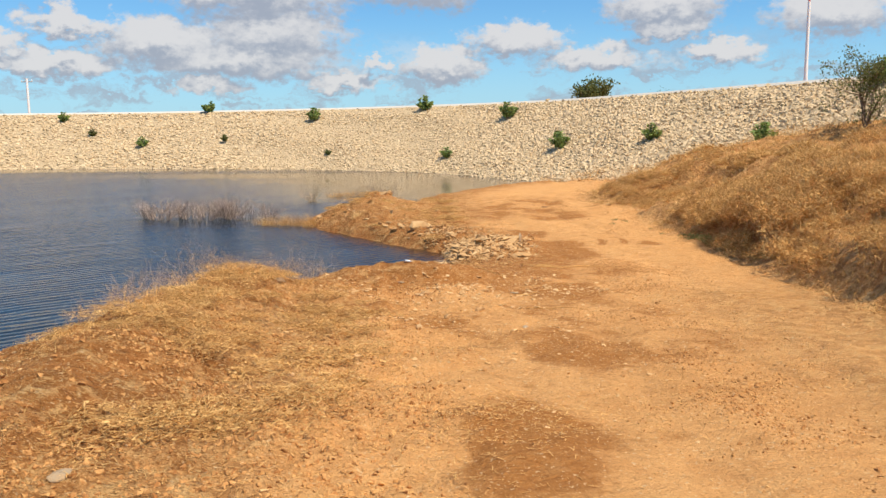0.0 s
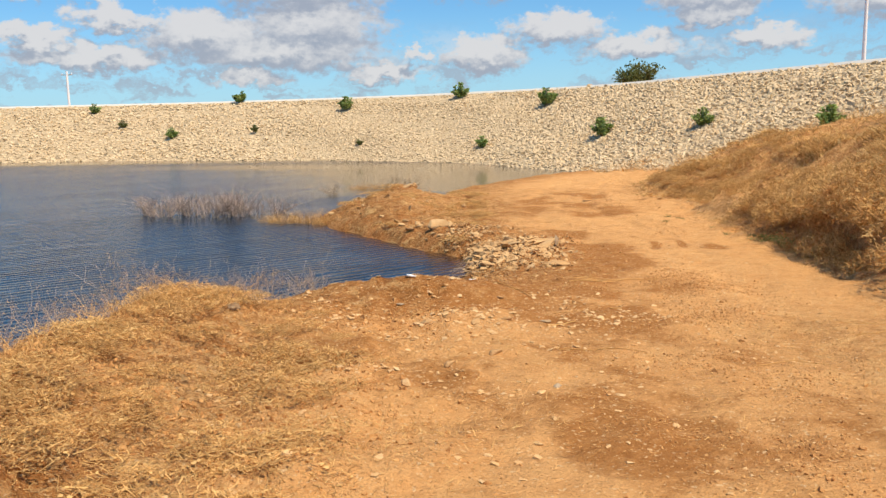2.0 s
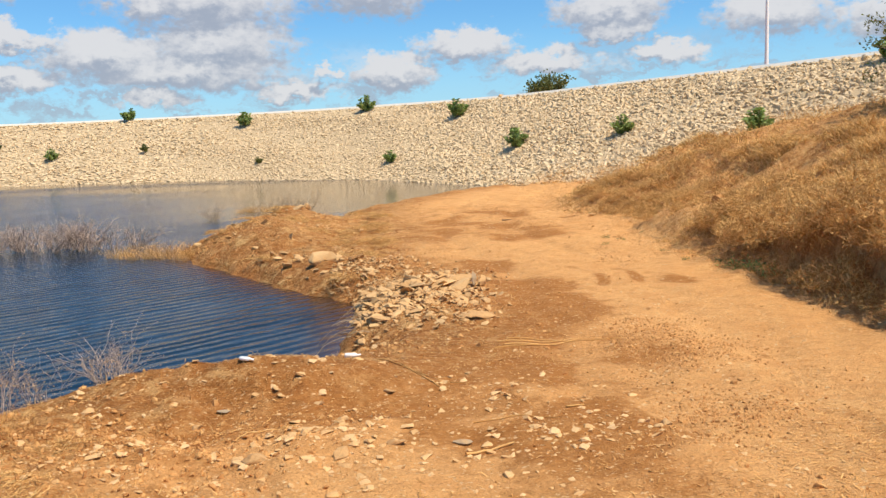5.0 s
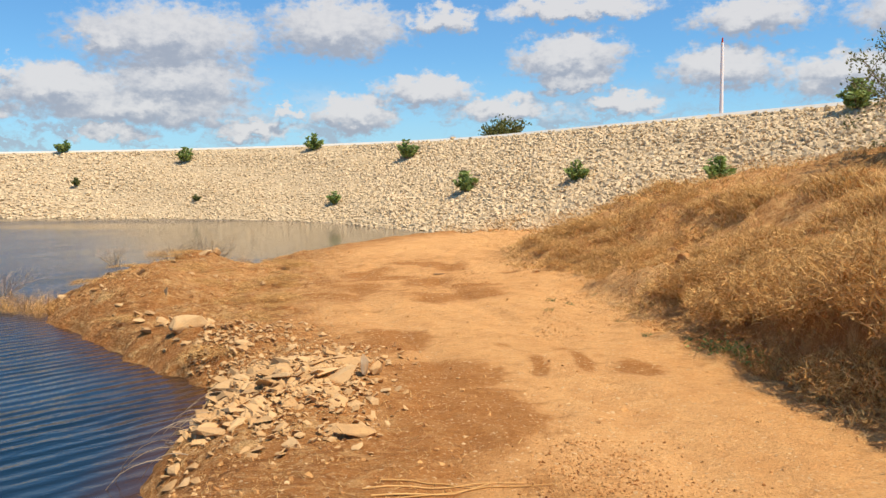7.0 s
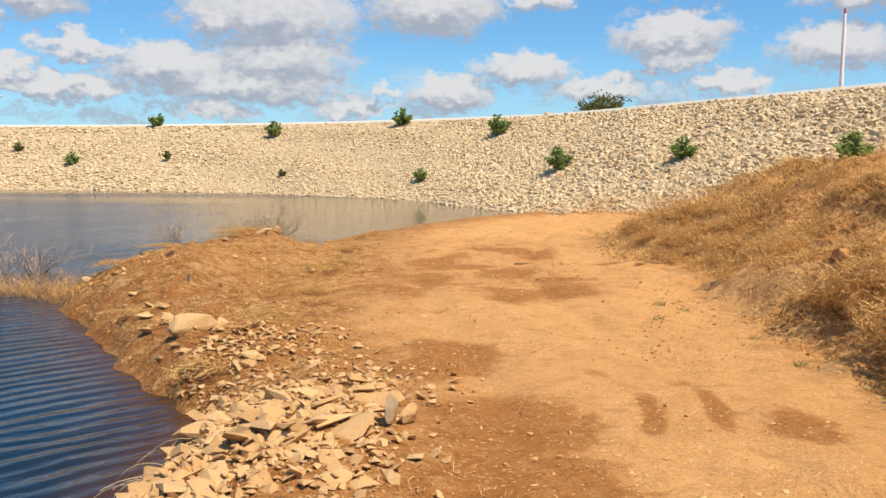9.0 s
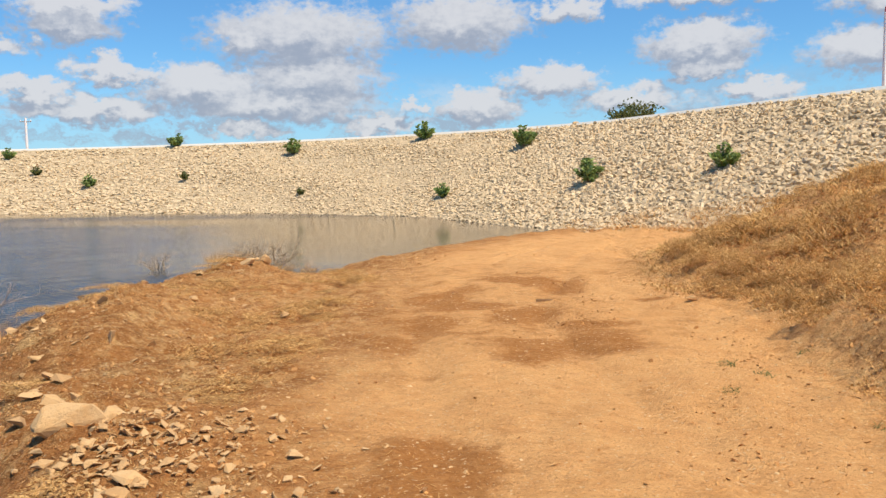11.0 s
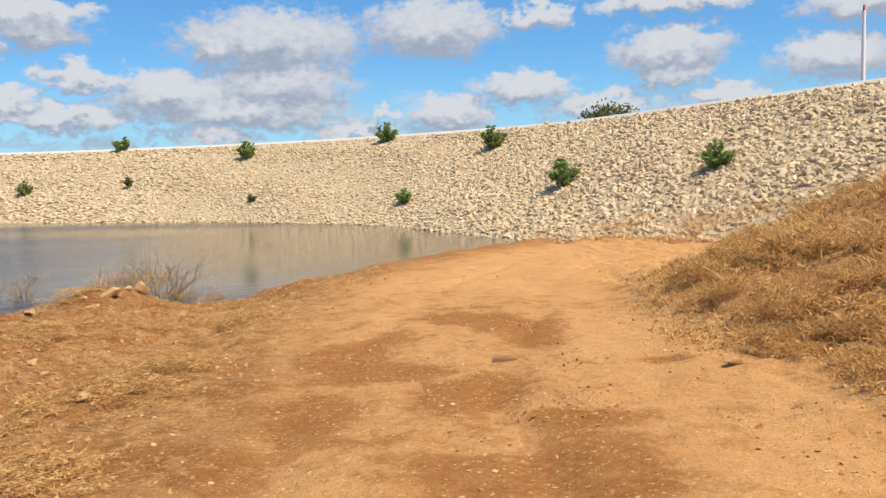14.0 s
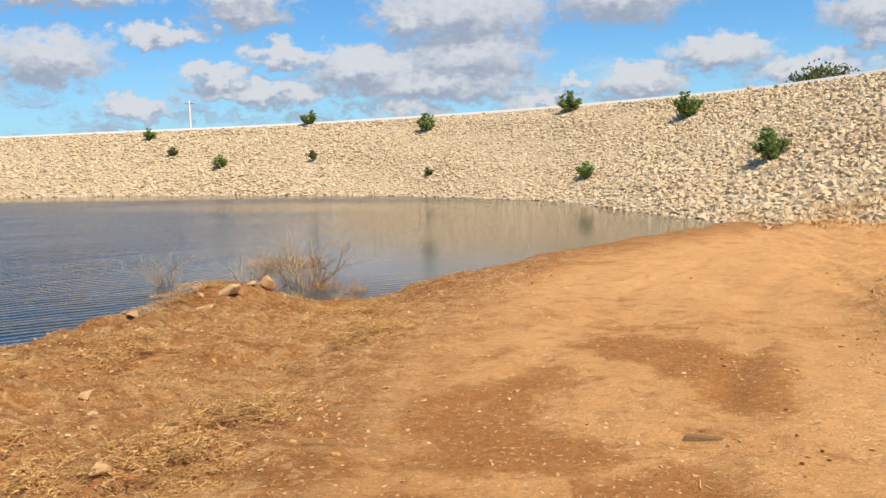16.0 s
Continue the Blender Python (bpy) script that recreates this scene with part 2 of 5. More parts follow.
EARTH = make_earth()
WATER = make_water()
RIPRAP = make_stone("riprap_stone", (0.51, 0.385, 0.23), (0.75, 0.575, 0.36), (0.65, 0.49, 0.295))
ROCK = make_stone("pale_rock", (0.44, 0.255, 0.11), (0.63, 0.41, 0.20), (0.60, 0.35, 0.145), 0.6)
PALE_ROCK = make_stone("pale_chips", (0.52, 0.31, 0.135), (0.74, 0.49, 0.25), (0.68, 0.40, 0.165), 0.5)
GREY_ROCK = make_stone("grey_rock", (0.30, 0.22, 0.14), (0.42, 0.32, 0.21), (0.50, 0.30, 0.13), 0.6)
DRY = make_plant("dry_grass", (0.44, 0.225, 0.064), (0.94, 0.63, 0.26), 0.85, 0.3)
DARK_DRY = make_plant("brown_brush", (0.42, 0.22, 0.07), (0.92, 0.60, 0.24), 0.9, 0.3)
STRAW = make_plant("straw", (0.56, 0.285, 0.085), (0.90, 0.55, 0.21), 0.85, 0.2)
LEAF = make_plant("green_leaf", (0.16, 0.235, 0.055), (0.42, 0.50, 0.17), 0.6, 0.25)
LEAF_DULL = make_plant("dull_leaf", (0.12, 0.145, 0.045), (0.27, 0.27, 0.09), 0.7, 0.25)
TWIG = make_plant("grey_twig", (0.16, 0.11, 0.075), (0.34, 0.26, 0.18), 0.9)
PALE_TWIG = make_plant("pale_twig", (0.36, 0.25, 0.15), (0.60, 0.45, 0.29), 0.9)
CONCRETE = make_plain("pale_concrete", (0.66, 0.62, 0.54), 0.85)
PAINT = make_plain("white_paint", (0.9, 0.9, 0.88), 0.5, 0.1)
RED_PAINT = make_plain("red_paint", (0.5, 0.06, 0.04), 0.5, 0.1)
TIMBER = make_plain("grey_timber", (0.36, 0.31, 0.26), 0.85)

# ---- the lie of the land ----
SHORE = [(-9, -40), (-4.9, -6), (-4.3, 2), (-4.05, 6), (-3.9, 9), (-3.3, 11), (-2.2, 12.1), (-0.9, 12.6), (0.12, 13.2), (0.12, 15), (-0.1, 16.5), (-0.7, 17.4),
         (-1.45, 18.5), (-2.4, 19.85), (-3.2, 21.2), (-3.5, 23), (-3.2, 25.3), (-2.6, 27.2), (-1.7, 28.3), (-0.7, 29.1), (-0.3, 30.1), (0.25, 31.2),
         (1.0, 32.8), (1.9, 34.4), (2.9, 36.2), (4.1, 38.4), (4.9, 40.3), (9, 48), (60, 90)]
FOOT = [(4.0, -40), (4.3, 2), (4.5, 8.4), (4.85, 11), (4.85, 13.5), (5.0, 15.6), (4.9, 18), (5.2, 20), (5.5, 21.3), (5.35, 22.3), (4.8, 23.4), (4.75, 25.5), (5.4, 28.3), (6.7, 30.2), (8.6, 31.0), (14, 31.8), (60, 32)]
CREST = [(-400, 96), (-100, 82), (-60, 79), (-40, 77.4), (-28, 76.6), (-20.2, 75.0), (-9.1, 71.2), (-0.9, 66.6), (7.8, 59.4), (12.8, 50.0), (16.9, 41.3), (19.3, 36.2), (22, 29), (24.5, 20), (26, 8), (27, -30), (28, -120)]
CREST_Z, FACE = 4.6, 11.0


def side_distance(line, x, y):
    """Distance of the places (x, y) from a line, above zero to its right."""
    x, y = np.asarray(x, float), np.asarray(y, float)
    best, sign = np.full(x.shape, 1e9), np.zeros(x.shape)
    for (x0, y0), (x1, y1) in zip(line, line[1:]):
        dx, dy = x1 - x0, y1 - y0
        s = np.clip(((x - x0) * dx + (y - y0) * dy) / (dx * dx + dy * dy), 0, 1)
        ex, ey = x - x0 - s * dx, y - y0 - s * dy
        d = np.hypot(ex, ey)
        near = d < best - 1e-9
        best = np.where(near, d, best)
        sign = np.where(near, np.sign(ex * dy - ey * dx), sign)
    return best * np.where(sign == 0, 1, sign)


def step(a, b, v):
    s = np.clip((v - a) / (b - a), 0, 1)
    return s * s * (3 - 2 * s)


def blob(x, y, cx, cy, rx, ry, turn=0.0):
    c, s = math.cos(radians(turn)), math.sin(radians(turn))
    u, v = (x - cx) * c + (y - cy) * s, -(x - cx) * s + (y - cy) * c
    return np.exp(-((u / rx) ** 2 + (v / ry) ** 2))


def waves(x, y, seed, count, lo, hi):
    """Smooth unevenness from a sum of sines, about -1 to 1."""
    r = np.random.RandomState(seed)
    total = np.zeros(np.shape(x))
    for _ in range(count):
        a, k, f = r.uniform(0, 2 * np.pi), r.uniform(lo, hi), r.uniform(0, 2 * np.pi)
        total = total + np.sin((x * np.cos(a) + y * np.sin(a)) * k + f)
    return total / math.sqrt(count)


def land(x, y):
    """The height of the ground."""
    x, y = np.asarray(x, float), np.asarray(y, float)
    inland = side_distance(SHORE, x, y) + 0.10 * waves(x, y, 5, 6, 1.5, 4.5) + 0.05 * waves(x, y, 6, 8, 5, 13)
    base = np.interp(y, [-10, 0, 3.4, 7, 9, 11, 12.5, 16, 19.5, 22.3, 25, 28, 33, 38, 60], [1.1, .82, .66, .48, .40, .35, .31, .28, .26, .30, .29, .27, .25, .20, .20])
    base = base + 0.045 * step(0.5, 3.8, x) * step(18, 22, y) - 0.05 * step(1.5, -1.0, x) * step(18, 22, y)
    # raised edges and mounds on the lake side
    base = base + 0.42 * blob(x, y, -2.75, 6.3, 0.9, 3.6) + 0.26 * blob(x, y, -2.5, 10.0, 0.8, 1.0)
    base = base + 0.27 * blob(x, y, -0.75, 11.75, 1.3, 0.38, -8) + 0.12 * blob(x, y, 0.45, 12.4, 0.5, 0.5)
    base = base + 0.20 * blob(x, y, 0.75, 15.1, 0.75, 0.9) + 0.16 * blob(x, y, -0.2, 17.6, 0.8, 0.7)
    base = base + 0.42 * blob(x, y, -1.85, 21.6, 0.9, 2.1, 8) + 0.16 * blob(x, y, -2.0, 25.4, 0.9, 1.5) + 0.34 * blob(x, y, -2.1, 27.2, 0.6, 0.9) - 0.17 * blob(x, y, -0.7, 28.2, 0.8, 1.2)
    base = base - 0.2 * blob(x, y, 5.7, 39.2, 1.3, 2.2)
    top = np.where(inland > 0, base * (1 - np.exp(-inland / (0.16 + 0.30 * base))), 0)
    z = np.where(inland > 0, top, -1.2 * (1 - np.exp(inland / 2.2)))
    # the grassy bank
    up = side_distance(FOOT, x, y) + 0.22 * waves(x, y, 9, 6, 0.8, 2.6)
    front = np.interp(y, [0, 12, 17, 21, 28], [0.45, 0.5, 0.48, 0.30, 0.15])
    cut = step(11.0, 12.2, y) * step(17.4, 16.4, y)
    rise = front * ((1 - cut) * step(-0.1, 0.65, up) + 1.15 * cut * (0.25 * step(-0.2, 0.2, up) + 0.75 * step(0.30, 0.48, up))) + 0.225 * np.clip(up - 0.3, 0, 6.5) + 0.30 * np.clip(up - 0.8, 0, 1.7) * np.interp(y, [10, 24, 30], [1.0, 0.9, 0.6]) + 0.05 * np.clip(up - 7, 0, 12)
    rise = np.where(up > -0.1, rise + 0.09 * step(0.2, 1.5, up) * waves(x, y, 21, 8, 1.2, 4.0), 0)
    ramp = 0.30 * np.clip(x - 9.0, 0, 6) * step(24, 31, y)
    z = z + np.maximum(rise, ramp)
    # the hollow under the brush
    z = z - 0.34 * blob(x, y, 5.22, 15.2, 0.24, 1.0) - 0.2 * blob(x, y, 5.15, 13.0, 0.2, 0.9) - 0.22 * blob(x, y, 5.5, 18.2, 0.25, 0.4) + 0.22 * blob(x, y, 6.2, 14.6, 0.45, 1.6)
    dry = step(0.05, 0.8, inland)
    z = z + dry * (0.018 * waves(x, y, 3, 10, 1.2, 5.0) + 0.008 * waves(x, y, 4, 12, 6, 16))
    rough = dry * (step(1.2, -0.6, x) * 0.8 + step(4.2, 5.2, x) + 0.15)
    z = z + rough * (0.011 * waves(x, y, 16, 16, 25, 55) + 0.018 * waves(x, y, 14, 14, 9, 30) + 0.032 * waves(x, y, 15, 12, 4, 10))
    # wheel tracks
    for off in (0.0, 1.45):
        lane = np.interp(y, [0, 8, 16, 22, 28, 36], [1.6, 1.9, 2.55, 1.75, 2.9, 6.0]) + off - 0.4
        z = z - 0.028 * np.exp(-((x - lane) / 0.16) ** 2) * dry * (0.6 + 0.4 * waves(x, y, 31, 3, 0.5, 1.5))
    return z


def spread(lo, hi, pitch, far_lo, far_hi, grow=1.22):
    mid = list(np.arange(lo, hi + 1e-6, pitch))
    left, right, s = [], [], pitch
    at = lo
    while at > far_lo:
        s *= grow
        at -= s
        left.append(at)
    at, s = hi, pitch
    while at < far_hi:
        s *= grow
        at += s
        right.append(at)
    return np.array(left[::-1] + mid + right)


def grid_mesh(name, xs, ys, height, smooth=True):
    gx, gy = np.meshgrid(xs, ys)
    v = np.stack([gx.ravel(), gy.ravel(), height(gx, gy).ravel()], 1)
    w = len(xs)
    i = (np.arange(len(ys) - 1)[:, None] * w + np.arange(w - 1)[None, :]).ravel()
    return raw_mesh(name, v, np.stack([i, i + 1, i + w + 1, i + w], 1), smooth), gx.ravel(), gy.ravel()


def raw_mesh(name, v, f, smooth=False):
    """A mesh from arrays; all faces have equally many corners."""
    v, f = np.asarray(v, np.float32), np.asarray(f, np.int32)
    me = bpy.data.meshes.new(name)
    me.vertices.add(len(v))
    me.vertices.foreach_set("co", v.ravel())
    k = f.shape[1]
    me.loops.add(f.size)
    me.loops.foreach_set("vertex_index", f.ravel())
    me.polygons.add(len(f))
    me.polygons.foreach_set("loop_start", np.arange(0, f.size, k, dtype=np.int32))
    me.polygons.foreach_set("loop_total", np.full(len(f), k, np.int32))
    me.update(calc_edges=True)
    me.polygons.foreach_set("use_smooth", np.full(len(f), smooth))
    return me


def attribute(me, name, values):
    a = me.attributes.new(name, "FLOAT", "POINT")
    a.data.foreach_set("value", np.asarray(values, np.float32))


def thing(name, me, mat, label, category, kind="", group=""):
    ob = new(name, me)
    if me is not None and mat is not None:
        me.materials.append(mat)
    return tagged(ob, label, category, group, kind)


def part(name, me, mat, parent, label=""):
    ob = new(name, me)
    if mat is not None and not me.materials:
        me.materials.append(mat)
    ob.parent = parent
    return tagged(ob, label) if label else ob


xs = spread(-4.6, 9.0, 0.05, -2600, 2600)
ys = spread(0.6, 32.0, 0.06, -2600, 2600)
ground_mesh, gx, gy = grid_mesh("ground", xs, ys, land)
# damp or worn clay patches: place, half sizes, turn
PATCHES = [(.42, 4.7, .38, .9), (1.12, 7.2, .38, .6), (-1.2, 8.95, .5, .3), (-2.1, 6.15, .4, .5), (-2.0, 5.0, .5, .5), (1.5, 10.4, .5, .35), (1.45, 11.9, .35, .5), (1.75, 10.75, .3, .3),
           (.75, 11.7, .6, .35), (-.5, 11.45, 1.2, .4), (2.15, 15.3, .45, .55), (2.2, 14.1, .52, .75), (1.97, 14.6, .3, .6), (1.75, 17, .4, .6), (3.0, 15.6, .1, .55), (3.45, 15.8, .1, .5), (3.9, 15.4, .25, .3)]
FAR_PATCHES = [(3.2, 20.5, .5, .5), (1.7, 23.3, .5, 1.1), (3.15, 24.8, .45, .7), (2.7, 22, .5, .5), (2.6, 25.1, .4, .5), (3.3, 23.8, .35, .6), (1.55, 21.6, .4, .7), (1.9, 22.6, .7, .5), (2.9, 25, .4, .5), (3.27, 21.2, .4, .3),
               (2.6, 20.3, .5, .5), (1.1, 20.7, .5, .5), (.3, 19.3, .7, .6), (3.1, 24.4, .4, .5), (4.15, 22.7, .3, .2), (.9, 22.2, .4, .5)]
damp = np.zeros(len(gx))
bx, by = gx + 0.08 * waves(gx, gy, 81, 7, 1.5, 7), gy + 0.15 * waves(gx, gy, 82, 7, 1.5, 7)
for k, (cx, cy, rx, ry) in enumerate(PATCHES + FAR_PATCHES):
    firm = 1.6 if rx > 0.3 and k < len(PATCHES) else 1.05
    damp = np.maximum(damp, np.minimum(1, firm * blob(bx, by, cx, cy, rx * 1.1, ry * 1.1)))
for cx, cy, rx, ry in ((2.1, 22.6, 1.7, 2.6), (1.4, 11.6, 1.2, 1.6), (2.1, 14.9, 0.7, 1.7), (0.2, 19.6, 1.3, 1.4), (-0.6, 10.9, 2.2, 0.9), (2.6, 26.5, 1.2, 1.5)):
    damp = np.maximum(damp, 0.42 * np.minimum(1, 1.5 * blob(bx, by, cx, cy, rx, ry)))
for cx, cy, rx, ry in ((-0.3, 11.3, 1.9, 0.65), (0.9, 12.9, 0.8, 0.8), (1.6, 13.4, 0.7, 0.7)):
    damp = np.maximum(damp, 0.72 * np.minimum(1, 1.5 * blob(bx, by, cx, cy, rx, ry)))
worn = step(-2.2, -0.6, gx) * step(3.4, 2.2, gx) * step(5.0, 7.5, gy) * step(14.5, 12.5, gy)
damp = np.maximum(damp, worn * np.clip(0.34 + 0.30 * waves(gx, gy, 84, 9, 1.4, 6.0), 0, 0.8))
worn = step(-2.5, -0.5, gx) * step(4.2, 3.0, gx) * step(17.5, 20, gy) * step(29, 26, gy)
damp = np.maximum(damp, worn * np.clip(0.14 + 0.28 * waves(gx, 0.7 * gy, 85, 9, 1.4, 5.0), 0, 0.7))
inland = side_distance(SHORE, gx, gy)
damp = np.maximum(damp, 0.6 * np.minimum(1, 1.6 * blob(bx, by, -2.3, 5.6, 0.6, 1.0)))
damp = np.maximum(damp, step(0.9, 0.1, inland) * 0.75)
damp = damp * (1 - 0.85 * np.minimum(1, 1.3 * blob(gx, gy, 0.65, 14.9, 0.7, 1.1)))
attribute(ground_mesh, "damp", damp)
up = side_distance(FOOT, gx, gy)
left_side = step(2.2, 0.3, inland)
litter = np.clip(left_side * 0.8 + 0.6 * step(1.8, 0.2, gx) * step(18, 19.5, gy) + step(-0.7, 0.2, up) * 0.55 + step(-0.5, -1.6, gx) * step(12, 8, gy) + 0.35 * step(2.2, 3.4, gx) * step(12, 9, gy) + 0.12, 0, 1)
attribute(ground_mesh, "litter", litter)
lower_left = step(1.8, 0.2, gx) * step(18, 19.5, gy)
attribute(ground_mesh, "red", np.clip(np.maximum(step(2.6, 0.8, inland), 0.6 * lower_left) * 0.75 + step(0.0, 0.8, up) * 0.35 + 0.35 * step(1.5, 0.3, inland) * step(14, 16, gy) * step(29, 27.5, gy) + 0.9 * blob(gx, gy, -2.3, 5.6, 0.8, 1.7), 0, 1))
ground = thing("ground", ground_mesh, EARTH, "bare orange earth track with damp clay patches, straw and stones", "ground", "structure")

wx = spread(-30, 6, 0.5, -2600, 12, 1.25)
wy = spread(0, 60, 0.5, -600, 100, 1.25)
water_mesh, qx, qy = grid_mesh("water", wx, wy, lambda a, b: a * 0.0)
qs = side_distance(SHORE, qx, qy)
attribute(water_mesh, "shallow", step(-0.7, 0.1, qs))
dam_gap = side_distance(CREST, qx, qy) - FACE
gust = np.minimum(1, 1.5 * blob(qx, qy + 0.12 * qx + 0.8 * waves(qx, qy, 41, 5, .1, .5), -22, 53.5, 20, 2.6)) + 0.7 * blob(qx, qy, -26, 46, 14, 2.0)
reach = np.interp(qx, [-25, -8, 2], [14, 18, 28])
# where ripples die down and the dam's tan reflection is coloured in
attribute(water_mesh, "calm_reflect_tint", np.clip(0.972 * np.maximum(step(reach, 0.3 * reach, dam_gap) * step(25, 36, qy), step(-9, -2, qx) * step(27, 32, qy)) - 0.8 * gust, 0, 1))
water = thing("water", water_mesh, WATER, "rippled blue-brown reservoir water reflecting the sky, silt and the dam's tan reflection tinted in", "water", "structure")

# ---- stones ----
def rock_shape(seed, flat=0.7, points=11):
    """An angular stone about 1 across: the hull of a few points. Returns vertices and triangles."""
    r = random.Random(seed)
    bm = bmesh.new()
    for _ in range(points):
        d = Vector((r.gauss(0, 1), r.gauss(0, 1), r.gauss(0, 1))).normalized() * r.uniform(0.42, 0.56)
        bm.verts.new((d.x * 1.12, d.y * 0.9, d.z * flat))
    bmesh.ops.convex_hull(bm, input=bm.verts)
    loose = [v for v in bm.verts if not v.link_faces]
    bmesh.ops.delete(bm, geom=loose, context="VERTS")
    bmesh.ops.triangulate(bm, faces=bm.faces)
    bmesh.ops.recalc_face_normals(bm, faces=bm.faces)
    bm.verts.index_update()
    v = np.array([tuple(q.co) for q in bm.verts])
    f = np.array([[q.index for q in face.verts] for face in bm.faces])
    bm.free()
    return v, f


SHAPES = [rock_shape(40 + i, 0.72, 11) for i in range(10)]
SLABS = [rock_shape(70 + i, 0.38, 10) for i in range(8)]
SHAPE_MESH = [raw_mesh("stone", v, f) for v, f in SHAPES]
SLAB_MESH = [raw_mesh("rock", v, f) for v, f in SLABS]
for me in SHAPE_MESH:
    me.materials.append(RIPRAP)
for me in SLAB_MESH:
    me.materials.append(ROCK)


def turn_matrices(r, count, tilt=3.14):
    """Random turns as an array of 3 x 3 matrices."""
    a, b, c = r.uniform(0, 2 * np.pi, count), r.uniform(-tilt, tilt, count), r.uniform(-tilt, tilt, count)
    ca, sa, cb, sb, cc, sc = np.cos(a), np.sin(a), np.cos(b), np.sin(b), np.cos(c), np.sin(c)
    o, l = np.zeros(count), np.ones(count)
    rz = np.stack([ca, -sa, o, sa, ca, o, o, o, l], 1).reshape(-1, 3, 3)
    ry = np.stack([cb, o, sb, o, l, o, -sb, o, cb], 1).reshape(-1, 3, 3)
    rx = np.stack([l, o, o, o, cc, -sc, o, sc, cc], 1).reshape(-1, 3, 3)
    return ry @ rx @ rz


def heap(shapes, places, sizes, r, tilt=3.14):
    """Many stones as one pair of arrays."""
    vs, fs, n = [], [], 0
    pick = r.randint(0, len(shapes), len(places))
    turns = turn_matrices(r, len(places), tilt)
    for k, (v, f) in enumerate(shapes):
        who = np.nonzero(pick == k)[0]
        if not len(who):
            continue
        q = np.einsum("nij,vj->nvi", turns[who], v) * sizes[who][:, None, None] + places[who][:, None, :]
        vs.append(q.reshape(-1, 3))
        fs.append((f[None] + (np.arange(len(who)) * len(v))[:, None, None] + n).reshape(-1, 3))
        n += len(who) * len(v)
    return np.concatenate(vs), np.concatenate(fs)


# ---- the dam ----
def smooth_line(line, pitch):
    """A rounded line through the given corners, with points about pitch apart."""
    p = np.array(line, float)
    out = []
    for i in range(1, len(p) - 2):
        a, b, c, d = p[i - 1:i + 3]
        k = max(2, int(np.hypot(*(c - b)) / pitch))
        s = np.linspace(0, 1, k, endpoint=False)[:, None]
        out.append(0.5 * (2 * b + (c - a) * s + (2 * a - 5 * b + 4 * c - d) * s ** 2 + (3 * b - a - 3 * c + d) * s ** 3))
    return np.concatenate(out)


line = smooth_line(CREST, 1.0)
tangent = np.gradient(line, axis=0)
tangent /= np.linalg.norm(tangent, axis=1)[:, None]
lakeward = np.stack([tangent[:, 1], -tangent[:, 0]], 1)
arc = np.concatenate([[0], np.cumsum(np.hypot(*np.diff(line, axis=0).T))])


def on_dam(s, d):
    """The place on the dam s metres along it and d metres out from the crest's edge, down the lake face."""
    c = np.stack([np.interp(s, arc, line[:, 0]), np.interp(s, arc, line[:, 1])], 1)
    n = np.stack([np.interp(s, arc, lakeward[:, 0]), np.interp(s, arc, lakeward[:, 1])], 1)
    n /= np.linalg.norm(n, axis=1)[:, None]
    z = CREST_Z - np.clip(d, 0, None) * CREST_Z / FACE + np.where(d < -6, (d + 6) * 0.45, 0)
    z = z + 0.07 * waves(s, d * 1.5, 77, 6, 0.25, 1.1) * step(0.3, 2.0, d)
    return np.concatenate([c + n * d[:, None], z[:, None]], 1)


profile = np.array([-14.0, -6.0, -3.0, 0.0, 1.5, 3, 4.5, 6, 7.5, 9, 10.5, 12, 14.5])
ss = arc[::1]
body_v = on_dam(np.repeat(ss, len(profile)), np.tile(profile, len(ss)))
k = len(profile)
i = (np.arange(len(ss) - 1)[:, None] * k + np.arange(k - 1)[None]).ravel()
GRAVEL = make_stone("pale_gravel", (0.45, 0.335, 0.20), (0.57, 0.435, 0.27), (0.55, 0.415, 0.25))
dam = thing("dam_embankment", raw_mesh("dam_embankment", body_v, np.stack([i, i + 1, i + k + 1, i + k], 1)), GRAVEL, "long curved earth dam faced with pale loose riprap stone", "dam", "structure")

start, stop = arc[np.argmin(np.hypot(line[:, 0] + 57, line[:, 1] - 78.8))], arc[np.argmin(np.hypot(line[:, 0] - 25.4, line[:, 1] - 12))]
r = np.random.RandomState(11)
PITCH = 0.175
rows_d = np.arange(0.15, 11.9, PITCH * 0.86)
cols_s = np.arange(start, stop, PITCH)
cs, cd = np.meshgrid(cols_s, rows_d)
cs = (cs + (np.arange(len(rows_d)) % 2)[:, None] * PITCH / 2).ravel() + r.uniform(-.13, .13, cs.size)
cd = cd.ravel() + r.uniform(-.12, .12, cd.size)
places = on_dam(cs, cd)
places[:, 2] += r.uniform(-0.02, 0.025, len(places))
sizes = PITCH * (0.92 + 0.65 * r.uniform(0, 1, len(places)) ** 2)
thin = (places[:, 0] > -14) | (r.uniform(0, 1, len(places)) < 0.5)
sizes = np.where(places[:, 0] > -14, sizes, sizes * 1.45)
visible = thin & (places[:, 2] > land(places[:, 0], places[:, 1]) - 0.4) & (places[:, 2] > -0.35)
places, sizes, cs, cd = places[visible], sizes[visible], cs[visible], cd[visible]
near = (np.hypot(places[:, 0] - 8.4, places[:, 1] - 36.0) < 2.4) & (places[:, 2] > land(places[:, 0], places[:, 1]) + 0.02)
near &= np.cumsum(near) <= 300
far = ~near & (places[:, 0] < 3)
close = ~near & ~far
places[far, 2] -= 0.02
v0, f0 = heap(SLABS + SHAPES[:4], places[far], sizes[far] * 1.2, r, 0.2)
